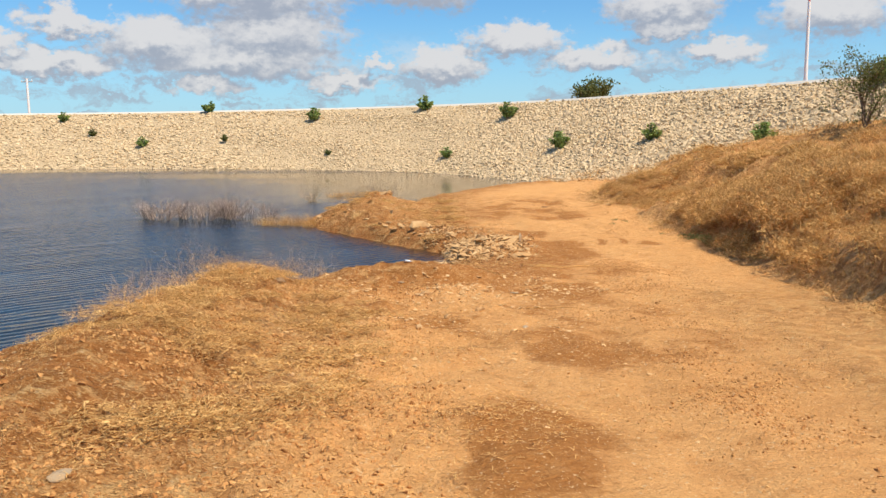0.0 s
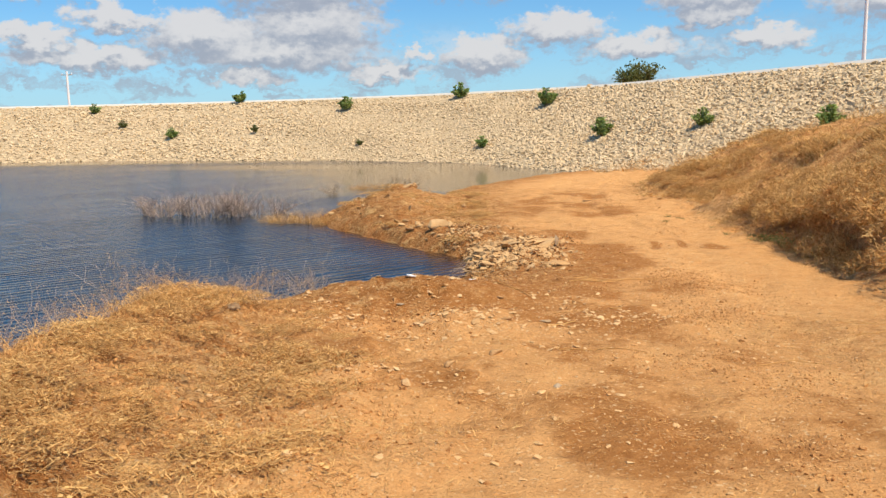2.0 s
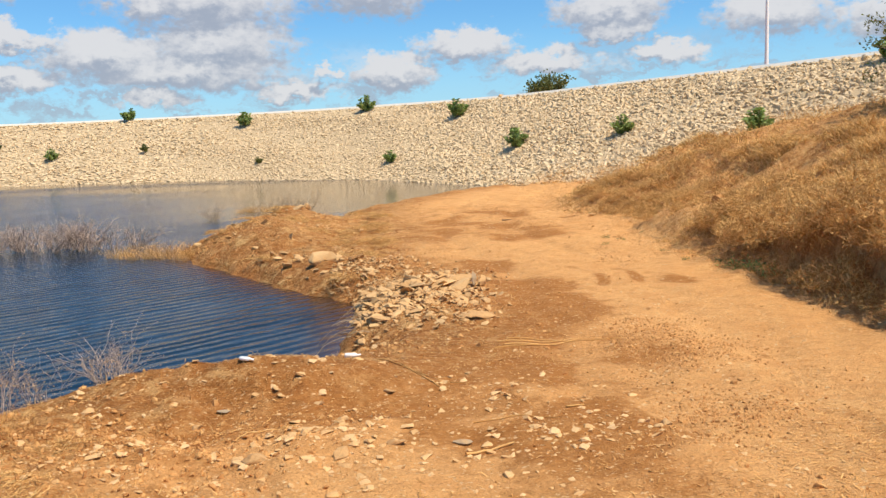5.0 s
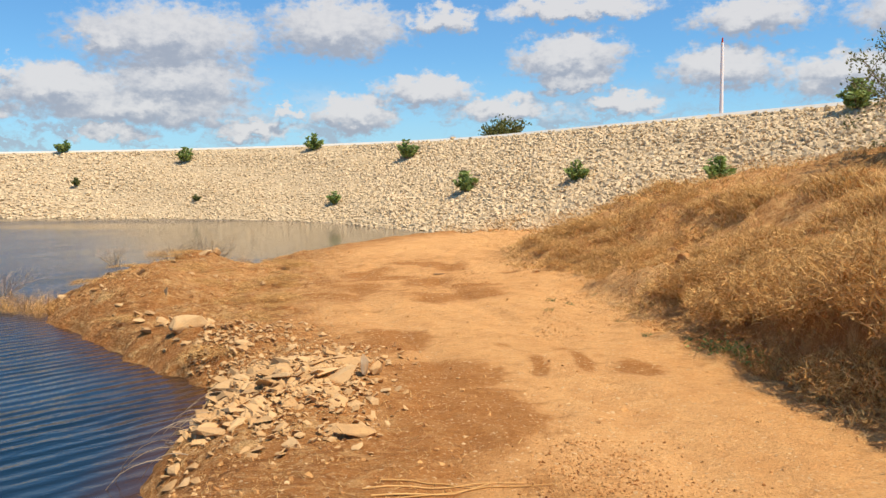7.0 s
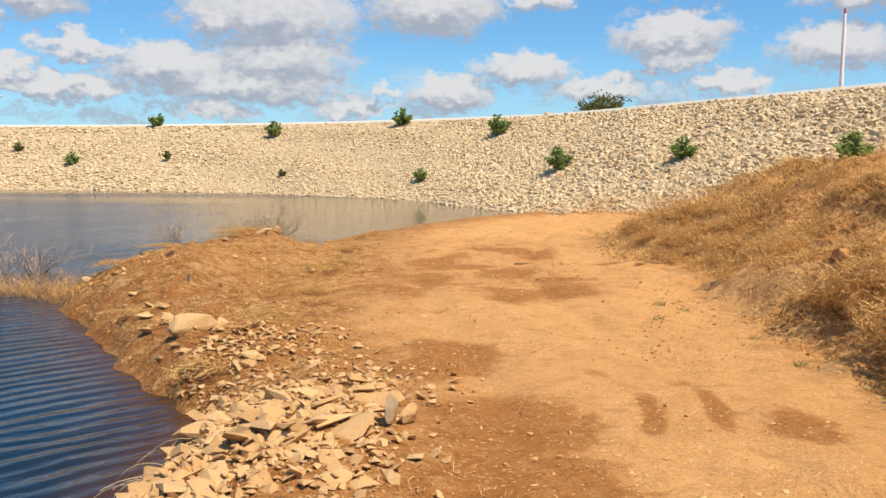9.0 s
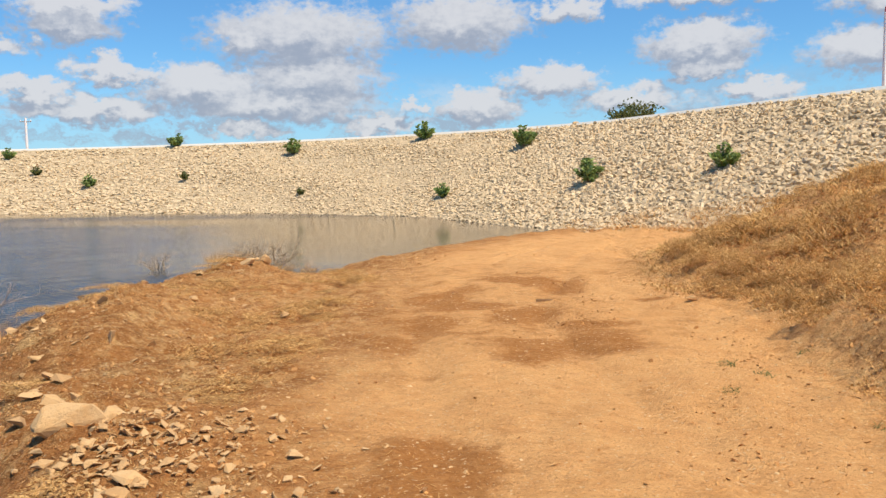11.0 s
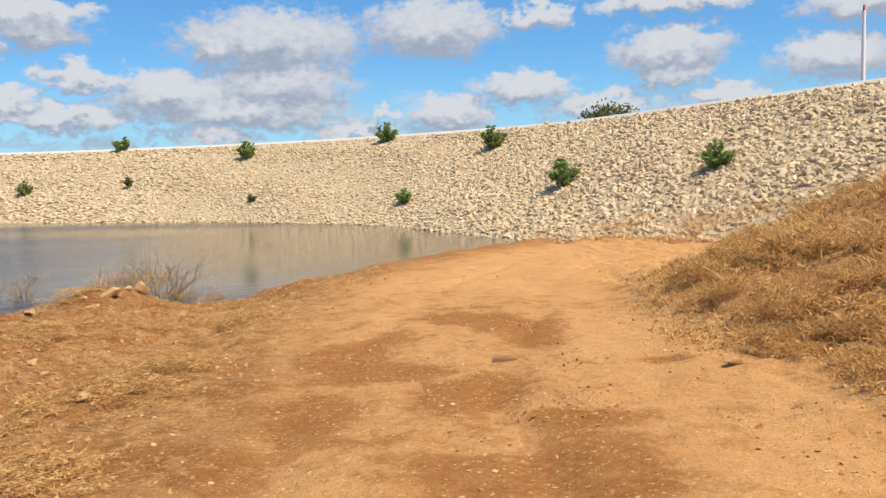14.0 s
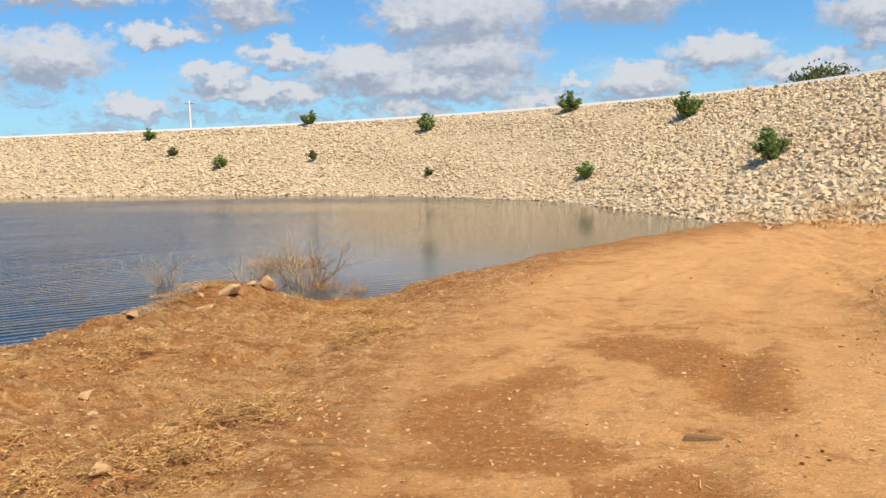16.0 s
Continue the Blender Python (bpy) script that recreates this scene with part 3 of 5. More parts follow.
v1, f1 = heap(SHAPES, places[close], sizes[close] * 1.22, r, 0.9)
v, f = np.concatenate([v0, v1]), np.concatenate([f0, f1 + len(v0)])
tagged(part("riprap", raw_mesh("riprap", v, f), RIPRAP, dam, "loose pale beige riprap stones"), kind="stuff")
DAM_NEAR = (places[near], sizes[near])

# the pale edging along the crest
def ribbon_box(offsets, heights, s0, s1, pitch):
    s = np.arange(s0, s1, pitch)
    rows = []
    for d, h in zip(offsets, heights):
        q = on_dam(s, np.full(len(s), d))
        q[:, 2] = CREST_Z + h
        rows.append(q)
    m = len(offsets)
    v = np.stack(rows, 1).reshape(-1, 3)
    i = (np.arange(len(s) - 1)[:, None] * m + np.arange(m)[None])
    j = (np.arange(len(s) - 1)[:, None] * m + (np.arange(m)[None] + 1) % m)
    return raw_mesh("kerb", v, np.stack([i.ravel(), j.ravel(), j.ravel() + m, i.ravel() + m], 1))


thing("kerb", ribbon_box([-0.55, -0.5, -0.22, 0.12], [-0.1, 0.15, 0.15, -0.1], start, stop, 1.0), CONCRETE, "pale concrete kerb along the crest of the dam", "kerb", "structure")


# ---- plants ----
class Growth:
    """Collects tapered twigs and leaves as arrays of quads."""

    def __init__(self, seed):
        self.r = random.Random(seed)
        self.v, self.f = [], []
        self.lv, self.lf = [], []

    def tube(self, points, r0, r1, sides=4):
        base = len(self.v)
        m = len(points)
        for i, p in enumerate(points):
            p = Vector(p)
            d = (Vector(points[min(i + 1, m - 1)]) - Vector(points[max(i - 1, 0)])).normalized()
            a = d.orthogonal().normalized()
            b = d.cross(a)
            w = r0 + (r1 - r0) * i / (m - 1)
            for k in range(sides):
                t = 2 * math.pi * k / sides
                self.v.append(tuple(p + a * (math.cos(t) * w) + b * (math.sin(t) * w)))
        for i in range(m - 1):
            for k in range(sides):
                j = (k + 1) % sides
                self.f.append((base + i * sides + k, base + i * sides + j, base + (i + 1) * sides + j, base + (i + 1) * sides + k))

    def leaf(self, p, d, length, width, curl=0.2):
        """A leaf of two quads, bent along its middle."""
        d = Vector(d).normalized()
        side = d.orthogonal()
        side.rotate(Matrix.Rotation(self.r.uniform(0, 6.28), 3, d))
        side.normalize()
        up = d.cross(side)
        p = Vector(p)
        b = len(self.lv)
        mid = p + d * length * 0.5 - up * curl * width
        self.lv += [tuple(p), tuple(mid + side * width / 2 + up * curl * width), tuple(p + d * length), tuple(mid), tuple(mid - side * width / 2 + up * curl * width)]
        self.lf += [(b, b + 1, b + 2, b + 3), (b, b + 3, b + 2, b + 4)]

    def branch(self, p, d, length, radius, depth, split=3, spread_angle=0.6, bend=0.18, leaf=None, lift=0.05):
        r = self.r
        p, d = Vector(p), Vector(d).normalized()
        pts = [p.copy()]
        steps = 4
        for _ in range(steps):
            d = (d + Vector((r.uniform(-bend, bend), r.uniform(-bend, bend), r.uniform(-bend, bend) + lift))).normalized()
            p = p + d * length / steps
            pts.append(p.copy())
            if leaf and depth <= 1:
                for _ in range(leaf[2]):
                    q = d + Vector((r.gauss(0, .7), r.gauss(0, .7), r.gauss(0.1, .6)))
                    self.leaf(p + Vector((r.gauss(0, .3), r.gauss(0, .3), r.gauss(0, .3))) * leaf[3], q, leaf[0] * r.uniform(.6, 1.3), leaf[1] * r.uniform(.7, 1.2))
        self.tube(pts, radius, radius * 0.55)
        if depth > 0:
            for k in range(split):
                at = pts[-1] if k == 0 else pts[r.randint(1, steps)]
                e = (d + Vector((r.gauss(0, spread_angle), r.gauss(0, spread_angle), r.gauss(0, spread_angle * 0.7)))).normalized()
                self.branch(at, e, length * r.uniform(0.55, 0.85), radius * 0.58, depth - 1, split, spread_angle, bend, leaf, lift)

    def wood(self, name):
        return raw_mesh(name, self.v, self.f, True)

    def leaves(self, name):
        return raw_mesh(name, self.lv, self.lf)


def empty_thing(name, place, label, category, group=""):
    ob = new(name)
    ob.empty_display_size = 0.1
    ob.matrix_basis = Matrix.Translation(place)
    return tagged(ob, label, category, group)


def leafy_shrub(seed, height, dense=1.0):
    """Stems with large grey-green leaves, as milkweed grows on the dam."""
    g = Growth(seed)
    for stalk in range(int(12 * dense)):
        a, lean = g.r.uniform(0, 6.28), g.r.uniform(0.05, 1.5)
        reach = height * (1.0 if lean < 0.6 else 0.72)
        d = Vector((math.cos(a) * lean, math.sin(a) * lean, 1)).normalized()
        p = Vector((math.cos(a), math.sin(a), 0)) * 0.05
        pts, n = [p.copy()], 7
        for k in range(n):
            d = (d + Vector((g.r.uniform(-.12, .12), g.r.uniform(-.12, .12), .06))).normalized()
            p = p + d * reach * g.r.uniform(.8, 1.1) / n
            pts.append(p.copy())
            if k >= 0:
                for _ in range(4):
                    b = g.r.uniform(0, 6.28)
                    g.leaf(p, (math.cos(b), math.sin(b), g.r.uniform(-.1, .8)), height * g.r.uniform(.20, .31), height * g.r.uniform(.12, .18), .15)
        g.tube(pts, height * .018, height * .008)
    return g


SHRUBS = []
for k in range(3):
    g = leafy_shrub(100 + k, 1.0, 1.3)
    SHRUBS.append((g.wood("stem"), g.leaves("foliage")))


def place_shrub(k, x, y, z, size, turn, name="green_shrub", label="dense green broad-leaved shrub growing between riprap stones", group="shrubs on the dam"):
    ob = empty_thing(name, (x, y, z), label, "shrub", group)
    ob.matrix_basis = pose(x, y, z, 0, 0, turn) @ Matrix.Diagonal((size * .92, size * .92, size * 0.9, 1))
    part("stem", SHRUBS[k % 3][0], TWIG, ob)
    leaves = SHRUBS[k % 3][1]
    if size < 0.75:
        leaves = leaves.copy()
        leaves.materials.clear()
        leaves.materials.append(LEAF_DULL)
    part("foliage", leaves, LEAF, ob)
    return ob


def dam_z(x, y):
    d = float(side_distance([tuple(q) for q in line[::3]], np.array([x]), np.array([y]))[0])
    return CREST_Z - max(d, 0) * CREST_Z / FACE


# ---- the dry bank: grass and brush ----
def blades(points, normals_lean, height, width, r, droop=0.5):
    """Thin bent ribbons, one a point: two quads each."""
    n = len(points)
    a = r.uniform(0, 2 * np.pi, n)
    lean = normals_lean * r.uniform(0.3, 1.3, n)
    d = np.stack([np.cos(a) * lean, np.sin(a) * lean, np.ones(n)], 1)
    d /= np.linalg.norm(d, axis=1)[:, None]
    out = np.stack([np.cos(a), np.sin(a), np.zeros(n)], 1)
    b = r.uniform(0, 2 * np.pi, n)
    side = np.stack([np.cos(b), np.sin(b), r.uniform(-.3, .3, n)], 1) * (width * r.uniform(.6, 1.3, n))[:, None]
    h = (height * r.uniform(.45, 1.25, n))[:, None]
    p0 = points
    p1 = p0 + d * h * 0.55
    bend = out * droop * r.uniform(0.1, 1, n)[:, None] - np.array([0, 0, 1.0]) * droop * r.uniform(0, .8, n)[:, None]
    p2 = p1 + (d + bend) * h * 0.5
    v = np.stack([p0 - side, p0 + side, p1 + side * .8, p1 - side * .8, p2 + side * .25, p2 - side * .25], 1).reshape(-1, 3)
    i = np.arange(n)[:, None] * 6
    f = np.concatenate([i + np.array([0, 1, 2, 3]), i + np.array([3, 2, 4, 5])])
    return v, f


def scatter(r, count, x0, x1, y0, y1):
    return r.uniform(x0, x1, count), r.uniform(y0, y1, count)


def on_land(x, y, sink=0.02):
    return np.stack([x, y, land(x, y) - sink], 1)


r = np.random.RandomState(5)
# golden grass over the bank
x0, y0 = scatter(r, 190000, 4.3, 8.6, 2, 31.5)
x1, y1 = scatter(r, 90000, 4.2, 18, 2, 37)
x2, y2 = scatter(r, 45000, 4.3, 6.4, 9, 27)
x3, y3 = scatter(r, 40000, 4.8, 16, 29.5, 40.5)
x, y = np.concatenate([x0, x1, x2, x3]), np.concatenate([y0, y1, y2, y3])
up_d = side_distance(FOOT, x, y)
clump = waves(x, y, 50, 10, 1.5, 5.5)
foot_strip = np.exp(-((land(x, y) - (CREST_Z - np.clip(side_distance(CREST, x, y), 0, None) * CREST_Z / FACE) - 0.05) / 0.28) ** 2) * step(4.6, 6.0, x)
chance = np.maximum(step(-0.35, 0.3, up_d + 0.2 * clump), 0.8 * foot_strip) * np.clip(0.30 + 0.36 * clump, 0.04, 1) * np.where(x > 11, 0.45, 1.0)
bare = step(-0.1, 0.1, up_d) * step(0.62, 0.5, up_d) * step(11.3, 12.2, y) * step(17.2, 16.6, y)
bare = np.maximum(bare, step(0.35, 0.8, waves(x, y, 57, 7, 1.2, 2.8)) * step(1.5, 0.9, up_d) * step(16.5, 17.5, y) * step(25, 23, y))
keep = r.uniform(0, 1, len(x)) < chance * (1 - 0.65 * bare)
x, y, up_d, clump, foot_strip = x[keep], y[keep], up_d[keep], clump[keep], foot_strip[keep]
hgt = (0.075 + 0.11 * step(0.3, 3.0, up_d)) * (0.95 + 0.45 * clump) + 0.12 * foot_strip
v, f = blades(on_land(x, y), np.full(len(x), 1.15), np.clip(hgt, 0.05, 0.5), 0.0055 + 0.004 * step(12, 24, y), r, 1.2)
thing("dry_grass", raw_mesh("dry_grass", v, f), DRY, "golden dry grass matted over the bank", "grass", "stuff")
# thin brush stems, darker, on the steep front
x, y = scatter(r, 60000, 4.4, 8.5, 2, 31)
up_d = side_distance(FOOT, x, y)
clump = waves(x, y, 58, 9, 1.0, 3.2)
keep = r.uniform(0, 1, len(x)) < step(-0.25, 0.25, up_d) * step(2.6, 0.6, up_d) * np.clip(0.35 + 0.6 * clump, 0.1, 1)
x, y = x[keep], y[keep]
v, f = blades(on_land(x, y), np.full(len(x), 1.5), np.full(len(x), 0.19), 0.0048, r, 1.3)
thing("brown_brush", raw_mesh("brown_brush", v, f), DARK_DRY, "tangled brown dead stems on the cut bank", "brush", "stuff")


def tangle(seed, bits, spread_r, high):
    """A dead bush: short crooked twigs and withered leaves that fill an uneven dome."""
    q = np.random.RandomState(seed)
    a, u = q.uniform(0, 2 * np.pi, bits), q.uniform(0, 1, bits)
    d = np.sqrt(q.uniform(0, 1, bits)) * spread_r * (0.8 + 0.25 * np.sin(3 * a + seed))
    dome = high * np.sqrt(np.clip(1 - (d / spread_r / 1.05) ** 2, 0, 1)) * (0.8 + 0.2 * np.sin(5 * a + 2 * seed))
    p = np.stack([d * np.cos(a), d * np.sin(a), dome * np.sqrt(u)], 1)
    b, e = q.uniform(0, 2 * np.pi, bits), q.uniform(-0.5, 1.3, bits)
    leaf = q.uniform(0, 1, bits) < 0.35
    ln = np.where(leaf, q.uniform(0.02, 0.045, bits), q.uniform(0.07, 0.20, bits))
    wd = np.where(leaf, q.uniform(0.008, 0.017, bits), q.uniform(0.002, 0.005, bits))
    way = np.stack([np.cos(b) * np.cos(e), np.sin(b) * np.cos(e), np.sin(e)], 1) * ln[:, None]
    c = q.uniform(0, 2 * np.pi, bits)
    side = np.cross(way / ln[:, None], np.stack([np.cos(c), np.sin(c), q.uniform(-1, 1, bits)], 1)) * wd[:, None]
    kink = q.normal(0, 0.12, (bits, 3)) * ln[:, None]
    m, t = p + way * 0.5 + kink, p + way
    v = np.stack([p - side, p + side, m + side, m - side, t + side * .4, t - side * .4], 1).reshape(-1, 3)
    i = np.arange(bits)[:, None] * 6
    return raw_mesh("dry_bush", v, np.concatenate([i + np.array([0, 1, 2, 3]), i + np.array([3, 2, 4, 5])]))


TANGLES = [tangle(300 + k, 1200, 0.6, 0.42) for k in range(4)]
for k, me in enumerate(TANGLES):
    me.materials.append(DARK_DRY if k % 2 else DRY)
q = random.Random(8)
brow = [(5.5, 12.3), (5.5, 12.9), (5.55, 13.5), (5.6, 14.0), (5.62, 14.5), (5.65, 15.0), (5.66, 15.5), (5.62, 16.0), (5.55, 16.5)]
spots = [(5.5, 12.6), (5.35, 13.4), (5.45, 14.1), (5.75, 14.7), (5.8, 15.4), (5.75, 16.1), (5.95, 14.3), (6.1, 15.9), (5.65, 13.0), (5.5, 16.9), (6.4, 13.6), (5.4, 11.6), (5.3, 10.4), (5.2, 9.3), (6.3, 17.4), (6.6, 15.0), (5.5, 18.3), (5.8, 19.6),
         (5.4, 21.3), (5.2, 22.6), (5.25, 23.6), (5.3, 24.6), (5.5, 25.7), (5.9, 22.0), (6.0, 23.9), (6.1, 26.6), (6.6, 25.0), (6.7, 28.2), (6.2, 20.9), (7.2, 19.0), (7.6, 22.5), (8.3, 25.6), (7.0, 29.2), (8.2, 16.2), (6.9, 11.5)]
spots += [(5.2, 20.5), (5.5, 21.2), (5.75, 20.8), (5.4, 22.0), (5.6, 22.7), (5.95, 21.7), (5.35, 21.6), (5.1, 22.9), (6.2, 21.3), (5.65, 20.2), (5.05, 11.7), (5.1, 12.2), (5.08, 12.8), (5.12, 13.3), (5.18, 13.9), (5.25, 14.4), (4.95, 11.0), (5.35, 17.0)]
while len(spots) < 138:
    x, y = q.uniform(4.8, 8.0), q.uniform(9.5, 29.5)
    rise_up = float(side_distance(FOOT, np.array([x]), np.array([y]))[0])
    if 0.45 < rise_up < 0.6 + 2.2 * q.random():
        spots.append((x, y))
for k, (x, y) in enumerate(spots):
    m = q.randrange(4)
    ob = thing("dry_bush", TANGLES[m], None, "dead brown tangled bush on the bank" if m % 2 else "golden dry tangled bush on the bank", "bush", group="dead bushes on the bank")
    s = q.uniform(0.6, 1.15) * (1.0 if y < 18 else 0.62)
    ob.matrix_basis = pose(x, y, float(land(x, y)) - 0.02, q.uniform(-8, 8), q.uniform(-14, 4), q.uniform(0, 360)) @ Matrix.Diagonal((s, s, s * q.uniform(.7, 1.0), 1))

# straw and grass on the lake side
x, y = scatter(r, 170000, -4.4, 2.6, 1.0, 29.5)
x2, y2 = scatter(r, 50000, -4.2, 0.8, 2.5, 12.2)
x, y = np.concatenate([x, x2]), np.concatenate([y, y2])
ins = side_distance(SHORE, x, y)
clump = waves(x, y, 63, 9, 1.5, 5.0)
keep = r.uniform(0, 1, len(x)) < step(0.05, 0.3, ins) * np.maximum(np.maximum(step(2.9, 0.8, ins + 0.35 * clump), 0.7 * step(1.6, 0.0, x) * step(18, 19.5, y)), 0.9 * blob(x, y, -1.7, 6.2, 1.2, 4) + 0.9 * blob(x, y, -1.0, 19.3, 1.5, 3.0)) * np.clip(0.3 + 0.5 * clump, 0.04, 1) * 0.8
x, y = x[keep], y[keep]
soil = np.minimum(1, 1.6 * blob(x, y, -0.2, 11.1, 1.5, 1.2))
keep = r.uniform(0, 1, len(x)) > soil * 0.9
x, y = x[keep], y[keep]
v, f = blades(on_land(x, y, 0.005), np.full(len(x), 2.4), np.where(y > 17, 0.05, 0.065), 0.0022, r, 0.35)
thing("straw_grass", raw_mesh("straw_grass", v, f), DRY, "sparse straw-coloured grass along the shore", "grass", "stuff")
# dry grass along the dam's foot, past the end of the track
x, y = scatter(r, 60000, 4.0, 17.0, 26.0, 42.0)
face = CREST_Z - np.clip(side_distance(CREST, x, y), 0, None) * CREST_Z / FACE
over = face - land(x, y)
clump = waves(x, y, 77, 9, 0.9, 3.0)
tall = step(4.2, 9.0, x)
keep = (r.uniform(0, 1, len(x)) < np.clip(0.75 + 0.4 * clump, 0.2, 1)) & (over > -0.16) & (over < 0.1 + 0.4 * tall)
x, y, face, tall = x[keep], y[keep], face[keep], tall[keep]
top = np.maximum(land(x, y), face + 0.02)
v, f = blades(np.stack([x, y, top], 1), np.full(len(x), 0.9), 0.13 + 0.11 * tall, 0.004, r, 1.0)
thing("foot_grass", raw_mesh("foot_grass", v, f), STRAW, "dry straw grass along the foot of the stone dam", "grass", "stuff")
# thicker broken stalks, matted over the shoulder
x, y = scatter(r, 34000, -3.7, 1.0, 2.2, 12.0)
x2, y2 = scatter(r, 28000, -3.2, 1.4, 18.0, 28.0)
x, y = np.concatenate([x, x2]), np.concatenate([y, y2])
ins = side_distance(SHORE, x, y)
clump = waves(x, y, 71, 10, 0.8, 3.2)
want = np.clip(0.25 + 0.55 * clump, 0.02, 0.9) * step(1.2, -0.4, x) * step(0.1, 0.4, ins) * (1 - np.minimum(1, 1.6 * blob(x, y, -2.3, 5.6, 0.5, 0.9))) * (1 - 0.9 * np.minimum(1, 1.6 * blob(x, y, -0.2, 11.1, 1.5, 1.2)))
keep = r.uniform(0, 1, len(x)) < want * 0.5
x, y = x[keep], y[keep]
v, f = blades(on_land(x, y, -0.008), np.full(len(x), 3.0), np.full(len(x), 0.06), 0.0026, r, 0.6)
thing("matted_straw", raw_mesh("matted_straw", v, f), DRY, "matted pale broken stalks over the red earth", "straw", "stuff")
# mats of dead twigs trodden flat
made = 0
while made < 110:
    if made < 62:
        x, y = q.uniform(-3.3, -0.7), q.uniform(4.6, 11.2)
    else:
        x, y = q.uniform(-3.0, 0.6), q.uniform(16.6, 27.5)
    if side_distance(SHORE, np.array([x]), np.array([y]))[0] < 0.3 or float(blob(x, y, -2.3, 5.6, .7, 1.0)) > 0.45 or float(blob(x, y, -0.2, 11.1, 1.5, 1.0)) > 0.5:
        continue
    ob = thing("twig_mat", TANGLES[q.choice((0, 1, 2, 3, 1))], None, "flattened mat of dead brown twigs on the shore earth", "brush", group="twig mats")
    s = q.uniform(0.35, 0.8)
    ob.matrix_basis = pose(x, y, float(land(x, y)) - 0.01, q.uniform(-6, 6), q.uniform(-6, 6), q.uniform(0, 360)) @ Matrix.Diagonal((s, s, s * q.uniform(.22, .4), 1))
    made += 1
# litter lying flat
x, y = scatter(r, 90000, -3.8, 5.2, 1.5, 28)
x2, y2 = scatter(r, 50000, -3.0, 3.8, 2.5, 11)
x, y = np.concatenate([x, x2]), np.concatenate([y, y2])
ins, ups = side_distance(SHORE, x, y), side_distance(FOOT, x, y)
clump = waves(x, y, 69, 9, 1.2, 4.0)
want = np.clip(step(3.0, 0.5, ins) + step(-1.3, 0.2, ups) + 0.8 * blob(x, y, -0.5, 5.5, 2.0, 4.5) + 0.6 * blob(x, y, 2.8, 9.5, 0.7, 4) + 0.3 * blob(x, y, 1.0, 5, 2.5, 3) + 0.09 + 0.5 * step(1.8, 0.2, x) * step(18, 19.5, y), 0, 1) * np.clip(0.4 + 0.6 * clump, 0.04, 1)
keep = (r.uniform(0, 1, len(x)) < want) & (ins > 0.1)
x, y = x[keep], y[keep]
n = len(x)
a, ln = r.uniform(0, 2 * np.pi, n), 0.005 + 0.03 * r.uniform(0, 1, n) ** 2
c = on_land(x, y, -0.006)
d = np.stack([np.cos(a), np.sin(a), r.uniform(-.05, .18, n)], 1) * ln[:, None]
w = np.stack([-np.sin(a), np.cos(a), np.zeros(n)], 1) * (0.001 + 0.0018 * r.uniform(0, 1, n))[:, None]
v = np.stack([c - d - w, c - d + w, c + d + w, c + d - w], 1).reshape(-1, 3)
thing("straw_litter", raw_mesh("straw_litter", v, (np.arange(n)[:, None] * 4 + np.arange(4))), STRAW, "scattered broken straw lying on the earth", "straw", "stuff")

# ---- shrubs on the dam ----
for k, (x, y, size) in enumerate([(-20.4, 75.0, 1.1), (-10.2, 69.2, 1.1), (-0.9, 65.6, 1.15), (5.0, 58.4, 1.25), (6.75, 45.7, 1.0), (10.4, 40.3, .85), (0.6, 53.9, .8), (13.1, 33.6, .95), (-24.3, 68.7, .9),
                                  (-33.5, 75.2, 1.0), (-17.2, 67.6, 0.6), (-29.6, 71.8, 0.7), (-8.0, 60.9, 0.5)]):
    place_shrub(k, x, y, dam_z(x, y) + 0.02, size, k * 67)
# brush that hangs over the cut
for k, (x, y) in enumerate(brow):
    m = q.randrange(4)
    ob = thing("dry_bush", TANGLES[m], None, "dead brush hanging over the cut bank", "bush", group="dead bushes on the bank")
    ob.matrix_basis = pose(x - 0.20, y, float(land(x + 0.30, y)) - 0.22, q.uniform(-10, 10), -28 + q.uniform(-8, 8), q.uniform(-30, 30)) @ Matrix.Diagonal((.95, .95, .9, 1))

# ---- shore plants, dead shrubs in the water ----
def dead_shrub(seed, count, size, depth=2, spread_angle=0.55, radius=0.012, leaf=None):
    g = Growth(seed)
    for _ in range(count):
        a = g.r.uniform(0, 6.28)
        lean = g.r.uniform(0.1, 0.9)
        g.branch((math.cos(a) * size * .12, math.sin(a) * size * .12, -0.05), (math.cos(a) * lean, math.sin(a) * lean, 1), size * g.r.uniform(.35, .6), radius, depth, 3, spread_angle, 0.2, leaf, 0.04)
    return g


